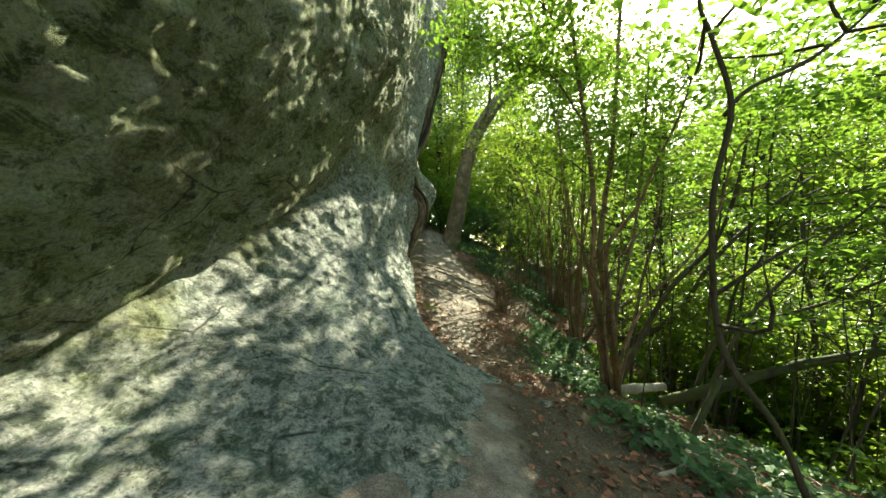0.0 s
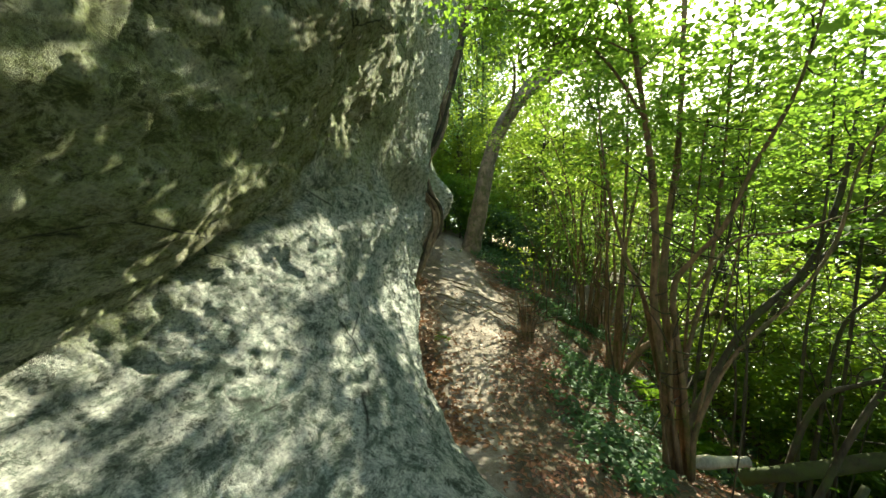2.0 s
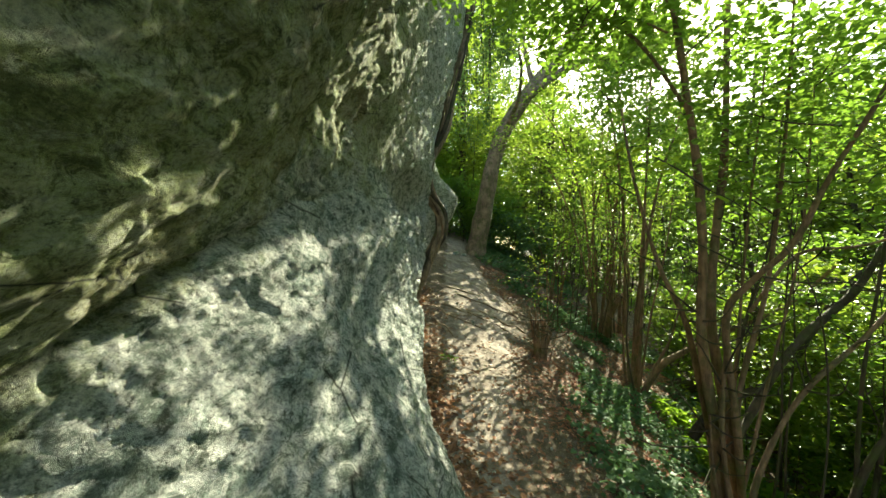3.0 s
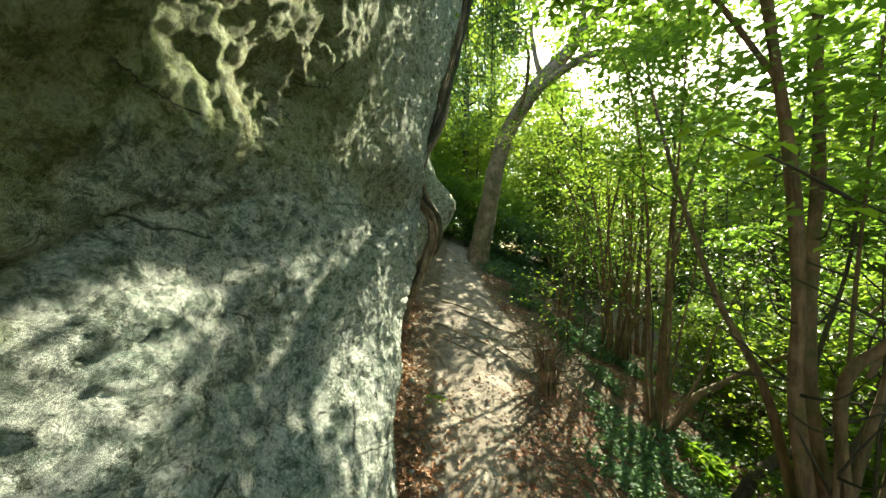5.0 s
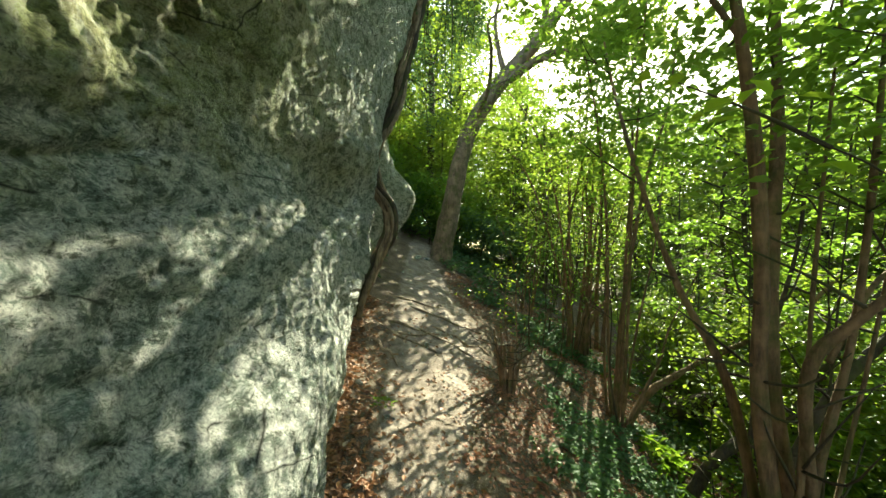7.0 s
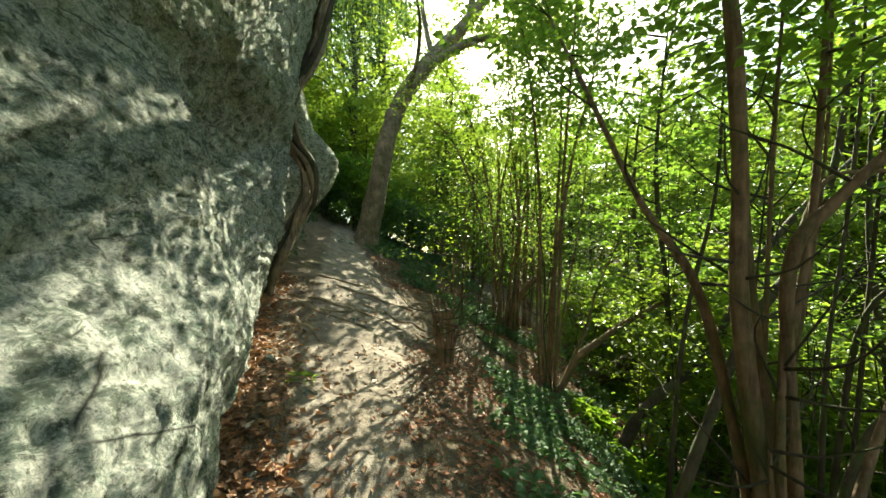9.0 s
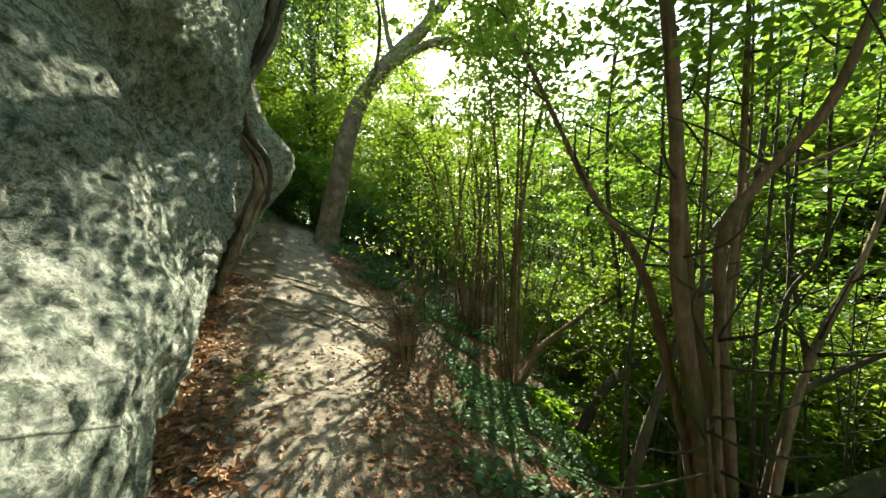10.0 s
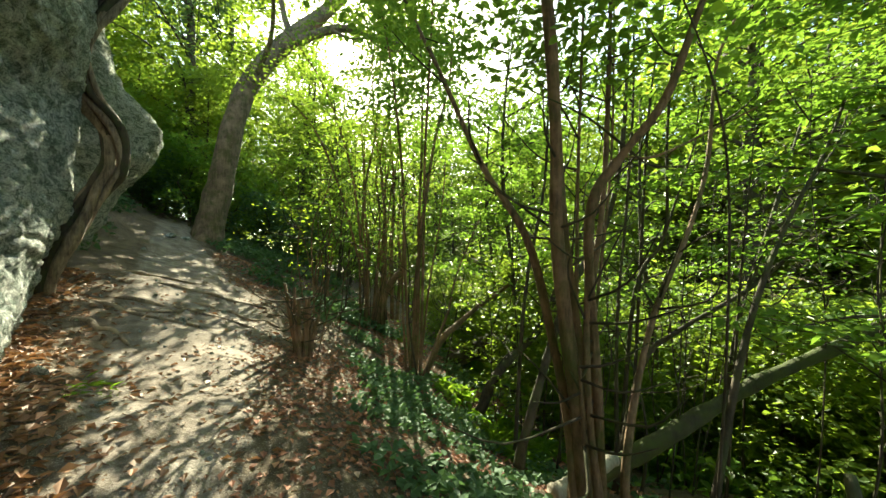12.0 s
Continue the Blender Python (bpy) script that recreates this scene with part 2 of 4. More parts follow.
def tube(points, radii, sides=8, steps=5, rough=0.12, seed=1, squash=1.0):
    """Verts and quads of a limb of uneven roundness; radii go with the points."""
    line = curve(points, steps)
    r = np.interp(np.linspace(0, len(points) - 1, len(line)), np.arange(len(points)), radii)
    way = np.gradient(line, axis=0)
    way /= np.linalg.norm(way, axis=1)[:, None] + 1e-9
    ref = np.array([0.3, 0.9, 0.1]) if abs(way[:, 2]).mean() > 0.6 else np.array([0, 0, 1.0])
    a = np.cross(way, ref)
    a /= np.linalg.norm(a, axis=1)[:, None] + 1e-9
    b = np.cross(way, a)
    t = np.linspace(0, 2 * np.pi, sides, endpoint=False)
    ring = a[:, None] * np.cos(t)[None, :, None] + b[:, None] * np.sin(t)[None, :, None] * squash
    v = line[:, None] + ring * r[:, None, None]
    lump = wobble(v[..., 0] * 3, v[..., 1] * 3, v[..., 2] * 1.2, 1.6, 2, seed)
    v = line[:, None] + ring * (r[:, None] * (1 + rough * lump))[..., None]
    n = len(line)
    i, j = np.meshgrid(np.arange(n - 1), np.arange(sides), indexing="ij")
    k = (j + 1) % sides
    quads = np.stack([i * sides + j, i * sides + k, (i + 1) * sides + k, (i + 1) * sides + j], -1).reshape(-1, 4)
    ends = [np.arange(sides)[::-1][None], ((n - 1) * sides + np.arange(sides))[None]]
    return v.reshape(-1, 3), quads, np.vstack(ends)


def joined(pieces):
    """Several tubes as one set of verts and faces."""
    verts, quads, caps, n = [], [], [], 0
    for v, q, c in pieces:
        verts.append(v)
        quads.append(q + n)
        caps.append(c + n)
        n += len(v)
    groups = {}
    for c in caps:
        groups.setdefault(c.shape[1], []).append(c)
    return np.vstack(verts), [np.vstack(quads)] + [np.vstack(g) for g in groups.values()]


def limb_mesh(name, points, radii, material, sides=8, steps=5, rough=0.12, seed=1, squash=1.0):
    return mesh_from(name, *joined([tube(points, radii, sides, steps, rough, seed, squash)]), material)


def leaf_arrays(places, size, rng, tilt=0.6, width=0.62, fold=0.22, full=False, lean=None):
    """Leaves folded along the midrib: four corners each, or six where they are seen close."""
    n = len(places)
    turn = rng.uniform(0, 2 * np.pi, n)
    a = np.stack([np.cos(turn), np.sin(turn), rng.normal(-0.2, 0.35, n)], 1)
    up = np.stack([rng.normal(0, tilt, n), rng.normal(0, tilt, n), np.ones(n)], 1)
    if lean is not None:
        up = lean + rng.normal(0, tilt, (n, 3))
    b = np.cross(up, a)
    b /= np.linalg.norm(b, axis=1)[:, None] + 1e-9
    a /= np.linalg.norm(a, axis=1)[:, None]
    c = np.cross(a, b)
    s = np.broadcast_to(np.asarray(size, float), (n,)) * rng.uniform(0.65, 1.25, n)
    s = s[:, None]
    if full:
        shape = ((0, 0, 0), (0.28, 0.5, 1), (0.62, 0.42, 0.8), (1, 0, -0.5), (0.62, -0.42, 0.8), (0.28, -0.5, 1))
    else:
        shape = ((0, 0, 0), (0.45, 0.5, 1), (1, 0, -0.4), (0.45, -0.5, 1))
    v = np.stack([places + s * (u * a + w * width * b + h * fold * 0.5 * c) for u, w, h in shape], 1)
    base = np.arange(n)[:, None] * len(shape)
    if full:
        f = np.concatenate([base + np.array([[0, 1, 2, 3]]), base + np.array([[0, 3, 4, 5]])])
    else:
        f = np.concatenate([base + np.array([[0, 1, 2]]), base + np.array([[0, 2, 3]])])
    return v.reshape(-1, 3), f


# ---- the lie of the land ----
def table(y, ys, values):
    return np.interp(y, ys, values)


def land(x, y, rough=True):
    """Height of the ground."""
    x, y = np.asarray(x, float), np.asarray(y, float)
    along = table(y, [-60, -6, -1, 1.5, 3.3, 4.2, 5.4, 6.4, 7.2, 9.6, 11, 13, 15, 18.5, 24, 40, 90], [0.0, 0.1, 0.25, 0.33, 0.34, 0.08, -0.08, -0.17, 0.0, 0.28, 0.52, 0.92, 1.2, 2.15, 3.0, 4.2, 6.0])
    fall = table(y, [-5, 3, 7, 9.5, 11, 13, 16, 30], [0.1, 0.15, 0.12, 0.16, 0.28, 0.34, 0.38, 0.35])
    edge = table(y, [-5, 2.5, 4, 7, 9.5, 11, 13, 16, 30], [0.8, 0.9, 1.0, 1.25, 1.45, 1.7, 2.0, 2.2, 3.0])
    steep = table(y, [-5, 5, 6.2, 7.5, 9, 10.3, 12, 16], [0.4, 0.33, 0.36, 0.60, 0.64, 0.52, 0.46, 0.42])
    over = x - edge
    d = np.where(over > 1.5, over, 0.25 * np.log1p(np.exp(np.clip(over / 0.25, -40, 40))))
    drop = steep * np.minimum(d, 2.6) + 0.36 * np.clip(d - 2.6, 0, 11) + 0.08 * np.clip(d - 13.6, 0, 10)
    rise = 0.3 * np.clip(d - 26, 0, 60)
    bank = 0.75 * np.clip(-1.5 - x, 0, 14) * np.clip((y - 12.5) / 4, 0, 1) + 0.10 * np.clip(-x - 15, 0, 100)
    z = along - fall * np.clip(x, -2.5, edge) - drop + rise + bank
    if rough:
        bank = np.clip((x - 0.9) / 0.6, 0, 1) * np.clip((7 - y) / 2, 0, 1) * np.clip((5 - x) / 1.5, 0, 1)
        z = z + bank * (0.07 * wobble(x, y, 0, 2.2, 4, 13, 0.6) - 0.02)
        z = z + 0.05 * wobble(x, y, 0, 0.9, 3, 5) + 0.022 * wobble(x, y, 0, 4.0, 3, 9)
    return z


def rows_of(*stretches):
    return np.unique(np.concatenate([np.arange(a, b, s) for a, b, s in stretches]).round(4))


def sheet(name, xs, ys, material):
    x, y = np.meshgrid(xs, ys)
    v = np.stack([x, y, land(x, y)], -1).reshape(-1, 3)
    i, j = np.meshgrid(np.arange(len(ys) - 1), np.arange(len(xs) - 1), indexing="ij")
    k = i * len(xs) + j
    return v, mesh_from(name, v, np.stack([k, k + 1, k + 1 + len(xs), k + len(xs)], -1).reshape(-1, 4), material)


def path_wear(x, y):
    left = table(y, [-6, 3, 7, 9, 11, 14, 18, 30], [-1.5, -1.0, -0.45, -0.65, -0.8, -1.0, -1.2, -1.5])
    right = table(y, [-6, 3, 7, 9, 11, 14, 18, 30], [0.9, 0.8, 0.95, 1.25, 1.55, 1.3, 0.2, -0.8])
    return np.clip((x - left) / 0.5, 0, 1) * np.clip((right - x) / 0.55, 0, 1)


gx = rows_of((-300, -30, 30), (-30, -4, 1.5), (-4, 6, 0.07), (6, 14, 0.2), (14, 40, 1.2), (40, 301, 26))
gy = rows_of((-300, -30, 30), (-30, -4, 1.5), (-4, 2, 0.15), (2, 16, 0.07), (16, 26, 0.2), (26, 50, 1.2), (50, 301, 25))
gverts, gdata = sheet("ground", gx, gy, SOIL)
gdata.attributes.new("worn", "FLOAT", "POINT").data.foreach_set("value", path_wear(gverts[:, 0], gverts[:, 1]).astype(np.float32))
tagged(new("ground", gdata), "dry trodden earth path on a wooded slope", "ground", kind="structure")

# ---- the rock face ----
# along the path: height of the seam under the overhang, then how far the rock stands out at
# the foot, two heights of the apron, its top, the seam, two heights of the overhang, and high up
FACE = {
    -5.0: (0.95, 0.90, 0.20, -0.80, -1.65, -1.85, -1.30, -0.80, -0.40, -0.30),
    1.4: (0.95, 0.90, 0.20, -0.80, -1.65, -1.85, -1.30, -0.80, -0.40, -0.30),
    2.6: (1.30, 0.90, 0.00, -0.85, -1.68, -1.82, -1.26, -0.72, -0.40, -0.30),
    3.6: (1.86, 1.00, -0.16, -0.86, -1.42, -1.50, -0.95, -0.55, -0.40, -0.30),
    4.5: (2.3, 0.30, -0.42, -0.78, -1.22, -1.36, -1.08, -0.62, -0.40, -0.20),
    5.5: (2.6, -0.10, -0.50, -1.10, -1.28, -1.38, -1.20, -0.74, -0.45, -0.20),
    7.2: (3.1, -0.72, -0.58, -0.78, -1.00, -1.27, -1.10, -0.82, -0.55, -0.20),
    8.5: (2.9, -1.00, -0.82, -1.05, -1.33, -1.45, -1.05, -0.85, -0.50, -0.10),
    10.0: (3.1, -1.50, -1.25, -1.12, -1.15, -1.28, -0.95, -0.80, -0.45, 0.00),
    11.0: (3.6, -1.60, -1.45, -1.10, -0.95, -1.05, -0.95, -0.75, -0.45, 0.25),
    11.6: (3.6, -1.90, -1.80, -1.65, -1.45, -1.50, -1.40, -1.20, -0.90, -0.50),
    12.6: (3.0, -1.70, -1.60, -1.50, -1.00, -0.60, -0.34, -1.00, -1.40, -1.50),
    13.6: (3.0, -1.75, -1.65, -1.50, -1.05, -0.60, -0.28, -0.95, -1.40, -1.60),
    14.6: (3.0, -2.60, -2.50, -2.20, -2.00, -1.90, -1.50, -1.80, -2.20, -2.60),
    15.6: (3.0, -5.00, -5.00, -5.00, -5.00, -5.00, -5.00, -5.00, -5.00, -5.00),
}


def face_section(ys, zs):
    """How far the rock stands out, and the height of the seam, row by row along the path."""
    stations = sorted(FACE)
    fine = np.arange(-6, 17, 0.05)
    kernel = np.hanning(13)[1:-1]
    knots = []
    for k in range(10):
        line = np.interp(fine, stations, [FACE[s][k] for s in stations])
        soft = np.convolve(np.pad(line, 5, mode="edge"), kernel / kernel.sum(), "valid")
        knots.append(np.interp(ys, fine, soft))
    knots = np.array(knots)
    knots[0] += 0.10 * wobble(ys, 0, 0, 1.3, 3, 17)
    seam = knots[0]
    x = np.empty((len(ys), len(zs)))
    for i, c in enumerate(seam):
        heights = [0, 0.3 * c, 0.5 * c, 0.85 * c, c, c + 0.75, c + 1.6, max(6.5, c + 2.5), 10]
        x[i] = np.interp(zs, heights, knots[1:, i])
    return x, seam


def blur(grid, rows, columns):
    for axis, n in ((0, rows), (1, columns)):
        kernel = np.hanning(2 * n + 3)[1:-1]
        kernel /= kernel.sum()
        padded = np.pad(grid, [(n, n) if a == axis else (0, 0) for a in (0, 1)], mode="edge")
        grid = sum(w * np.take(padded, np.arange(grid.shape[axis]) + i, axis) for i, w in enumerate(kernel))
    return grid


def rock_face():
    ys = rows_of((-5, 0.6, 0.12), (0.6, 8, 0.02), (8, 12, 0.03), (12, 15.61, 0.06))
    zs = rows_of((-0.6, 0.2, 0.05), (0.2, 4.4, 0.021), (4.4, 7, 0.06), (7, 10.01, 0.2))
    y, z = np.meshgrid(ys, zs, indexing="ij")
    x, seam = face_section(ys, zs)
    above = z - seam[:, None]
    far = np.clip((y - 4.5) / 2.5, 0, 1)
    crack = np.clip((y - 10.5) / 0.4, 0, 1) * np.clip((5.5 - z) / 1.5, 0, 1)
    x = blur(x, 4, 5) * (1 - far) + (blur(x, 10, 18) * (1 - crack) + blur(x, 3, 12) * crack) * far
    notch = np.exp(-((above - 0.03) / 0.05) ** 2) * np.clip(0.6 + wobble(0, y, 0, 1.1, 2, 71), 0, 1) * np.clip((6.5 - y) / 2.5, 0.12, 1)
    x = x - 0.10 * notch
    x = x + 0.08 * wobble(x, y, z, 0.8, 2, 21) + 0.03 * wobble(x * 2, y, z * 1.4, 2.4, 3, 33)
    ledge = wobble(x, y * 0.45 - z * 0.25, z * 1.5, 1.5, 3, 41)
    x = x - 0.05 * np.clip(0.10 - np.abs(ledge), 0, 1) / 0.10 * np.clip(wobble(x, y, z, 0.8, 2, 43) + 0.05, 0, 1)
    x = x + 0.042 * wobble(x, y, z, 5.0, 5, 57, 0.7)
    chips = wobble(x, y * 0.8, z * 1.3, 3.2, 3, 83, 0.6)
    x = x + 0.035 * np.clip(chips * 4, -0.5, 0.5) * np.clip(wobble(x, y, z, 0.9, 2, 87) + 0.4, 0, 1)
    n, m = y.shape
    y2 = y + 0.06 * wobble(x, y, z, 2.0, 3, 61)
    front = np.stack([x, y2, z], -1)
    back = np.stack([np.stack([np.full(n, -9.0), ys, np.full(n, 10.6)], -1), np.stack([np.full(n, -9.0), ys, np.full(n, -0.6)], -1)], 1)
    v = np.concatenate([front, back], 1)
    m += 2
    i, j = np.meshgrid(np.arange(n - 1), np.arange(m), indexing="ij")
    k = (j + 1) % m
    quads = np.stack([i * m + j, (i + 1) * m + j, (i + 1) * m + k, i * m + k], -1).reshape(-1, 4)
    v = v.reshape(-1, 3)
    data = mesh_from("rock_wall", v, quads, ROCK)
    rise = np.concatenate([above + 0.25 * np.clip((4.5 - y) / 1.5, 0, 1), np.full((n, 2), 3.0)], 1).ravel().astype(np.float32)
    data.attributes.new("above_seam", "FLOAT", "POINT").data.foreach_set("value", rise)
    return data


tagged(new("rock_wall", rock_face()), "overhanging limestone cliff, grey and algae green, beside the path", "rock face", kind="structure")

# ---- trees ----
def foliage(name, tips, count, spread, size, rng, material, tilt=0.5, flat=0.35, full=False):
    """Leaves in flat sprays about the tips of twigs."""
    tips = np.asarray(tips)
    pick = rng.integers(0, len(tips), count)
    off = rng.normal(0, 1, (count, 3)) * np.array([spread, spread, spread * flat])
    return mesh_from(name, *leaf_arrays(tips[pick] + off, size, rng, tilt, full=full), material, smooth=False)


def branch_set(start, height, spread, rng, limbs, lowest):
    """Lines of limbs about a stem, and the places of their twigs."""
    lines, tips = [], []
    for k in range(limbs):
        f = lowest + (1 - lowest) * (k + rng.uniform(0, 1)) / limbs
        turn = k * 2.4 + rng.uniform(-0.5, 0.5)
        reach = spread * (1.1 - 0.6 * max(0, f - lowest) / (1.01 - lowest)) * rng.uniform(0.55, 1.15)
        way = np.array([math.cos(turn), math.sin(turn), rng.uniform(0.05, 0.8)])
        a = np.array([start[0], start[1], start[2] + height * f])
        b = a + way * reach * 0.5 + np.array([0, 0, 0.06 * reach])
        c = a + way * reach * np.array([1, 1, 0.7])
        lines.append((a, b, c))
        for s in np.linspace(0.3, 1.05, 5):
            p = a + (c - a) * s
            for _ in range(2):
                tips.append(p + rng.normal(0, 1, 3) * np.array([0.2, 0.2, 0.12]) * reach)
    return lines, tips


def forest_tree(name, height, radius, spread, leaves, size, seed, lowest, limbs, material, label, category="tree", lean=0.3, spray=0.11):
    rng = np.random.default_rng(seed)
    tree = thing(name, (0, 0, 0), label, category, "trees and shrubs of the wooded valley")
    bend = rng.normal(0, lean, (4, 2))
    stem = [(0, 0, -0.5)] + [(bend[k][0] * (k + 1) / 4, bend[k][1] * (k + 1) / 4, height * (k + 1) / 4) for k in range(4)]
    lines, tips = branch_set((0, 0, 0), height, spread, rng, limbs, lowest)
    wood = [tube(stem, [radius * 1.25, radius, radius * 0.75, radius * 0.5, radius * 0.15], 7, 3, seed=seed)]
    wood += [tube(line, [radius * 0.3, radius * 0.18, radius * 0.05], 4, 2, seed=seed + i) for i, line in enumerate(lines)]
    part("trunk", mesh_from("trunk", *joined(wood), DARK_BARK), tree)
    part("crown", foliage("crown", tips, leaves, spread * spray, size, rng, material, 0.55, 0.5), tree)
    return tree


TALL, MIDDLE, LOW = "tall broadleaf tree with a sunlit leafy crown", "slender young tree in full green leaf on the slope", "low leafy shrub in the shaded valley"
kinds = [
    forest_tree("broadleaf_tree", 19, 0.22, 4.6, 3800, 0.37, 11, 0.22, 30, FAR_LEAF, TALL),
    forest_tree("broadleaf_tree", 22, 0.25, 4.4, 3800, 0.37, 12, 0.3, 30, FAR_LEAF, TALL),
    forest_tree("young_tree", 9, 0.07, 2.6, 4300, 0.22, 13, 0.10, 26, FAR_LEAF, MIDDLE),
    forest_tree("young_tree", 7, 0.05, 2.2, 6000, 0.145, 15, 0.14, 24, LEAF, MIDDLE),
    forest_tree("understorey_shrub", 3.0, 0.03, 1.7, 2500, 0.15, 14, 0.04, 18, LEAF, LOW, "shrub"),
    forest_tree("understorey_shrub", 2.0, 0.025, 1.5, 2100, 0.14, 16, 0.04, 16, IVY, LOW, "shrub"),
    forest_tree("broadleaf_tree", 18, 0.2, 4.0, 1500, 0.34, 17, 0.25, 24, FAR_LEAF, "tall thin-crowned tree that lets the sun through", spray=0.07),
    forest_tree("understorey_shrub", 3.4, 0.03, 1.9, 3000, 0.16, 18, 0.10, 20, FAR_LEAF, "sunlit broad-leaved shrub on the valley side", "shrub", spray=0.09),
]


def scatter(count, choice, inner, outer, gap, seed, region, sizes=(0.8, 1.2)):
    """Trees set down at random on the land, a gap apart, within a region."""
    spots, taken = random.Random(seed), []
    for _ in range(4000):
        if len(taken) >= count:
            break
        turn, far = spots.uniform(-180, 180), inner + (outer - inner) * spots.random() ** 0.8
        x, y = 2 + far * math.sin(radians(turn)), 6 + far * math.cos(radians(turn))
        if not region(x, y) or any((x - a) ** 2 + (y - b) ** 2 < gap ** 2 for a, b in taken):
            continue
        taken.append((x, y))
        m = pose(x, y, float(land(x, y, False)) - 0.05, spots.uniform(-4, 4), spots.uniform(-4, 4), spots.uniform(0, 360)) @ Matrix.Scale(spots.uniform(*sizes), 4)
        copy_thing(kinds[spots.choice(choice)], m).matrix_basis = m


def off_rock(x, y):
    return not (x < 1.5 and y < 17) and not (abs(x + 0.3) < 2.2 and 15 < y < 24)


def sunny_gap(x, y, width, reach):
    """The clearing towards the sun, above the path."""
    s, c = math.sin(radians(SUN_AZIMUTH)), math.cos(radians(SUN_AZIMUTH))
    ahead, aside = (x - 1) * s + (y - 7) * c, (x - 1) * c - (y - 7) * s
    return abs(aside) < width and -2 < ahead < reach


scatter(36, (0, 1), 13, 46, 4.2, 3, lambda x, y: off_rock(x, y) and (x > 4 or y > 22 or x < -10) and not (x < 8 and y < 16) and not sunny_gap(x, y, 7, 38) and not (9 < x < 19 and 11 < y < 24))
scatter(12, (0, 1), 16, 36, 2.8, 33, lambda x, y: 17 < x < 34 and -5 < y < 20)
scatter(30, (0, 1), 28, 60, 2.7, 37, lambda x, y: sunny_gap(x, y, 30, 52) and not sunny_gap(x, y, 31, 37) and y > 14, (0.72, 0.95))
scatter(9, (0, 1), 16, 30, 3.0, 38, lambda x, y: x > 17 and 2 < y < 22, (0.7, 0.95))
scatter(10, (4, 5), 13, 20, 1.0, 39, lambda x, y: -3.2 < x < 2.6 and 21 < y < 24.5, (0.8, 1.2))
scatter(13, (6,), 20, 33, 2.0, 34, lambda x, y: sunny_gap(x, y, 8, 31) and not sunny_gap(x, y, 9, 21), (0.66, 0.85))
scatter(5, (6,), 13, 24, 1.9, 35, lambda x, y: x > 4 and sunny_gap(x, y, 7, 22) and not sunny_gap(x, y, 8, 16), (0.36, 0.46))
scatter(26, (7,), 3, 16, 1.4, 44, lambda x, y: (5.6 + 0.25 * max(0, y - 9) if y > 9 else 7.6) < x < 13 and 1.5 < y < 17, (0.5, 0.9))
scatter(16, (7,), 5, 14, 1.3, 45, lambda x, y: 8.8 < x < 14.5 and 2 < y < 13, (0.9, 1.3))
scatter(28, (2, 2, 3), 8, 30, 2.2, 5, lambda x, y: off_rock(x, y) and not (x < 7.5 and y < 18) and not (x < 8 and 2 < y < 11) and y > -8 and not sunny_gap(x, y, 3, 13) and not (6 < x < 12 and 10 < y < 18) and not (4 < x < 9.5 and 18 < y < 28))
scatter(12, (2, 3), 14, 32, 2.0, 6, lambda x, y: -9 < x < 3 and 22 < y < 34)
scatter(36, (4, 4, 5), 4.5, 26, 1.6, 8, lambda x, y: off_rock(x, y) and x - 0.3 * max(0, y - 8) > 7.2 and y > -4)
scatter(24, (4, 4, 5), 9, 26, 1.3, 9, lambda x, y: (-9 < x < -2.2 and 16.2 < y < 28) or (x > 2.0 and 19 < y < 28 and x < 8) or (-3 < x < 3 and 22 < y < 28))
for tree in kinds:
    for o in (*tree.children_recursive, tree):
        bpy.data.objects.remove(o)


def far_woods():
    """The wooded hillsides beyond the valley, leaf mass only."""
    r = np.random.default_rng(400)
    turn, far = r.uniform(-2.6, 2.6, 60000), r.uniform(36, 85, 60000)
    x, y = 2 + far * np.sin(turn), 6 + far * np.cos(turn)
    crown = 13 + 9 * wobble(x, y, 0, 0.13, 3, 91)
    z = land(x, y, False) + np.clip(crown, 4, 25) * r.uniform(0.05, 1, 60000) ** 0.7
    data = mesh_from("far_woods", *leaf_arrays(np.column_stack([x, y, z]), 1.1, r, 0.7), FAR_LEAF, smooth=False)
    tagged(new("far_woods", data), "distant sunlit green woodland beyond the valley", "woodland", kind="stuff")


far_woods()


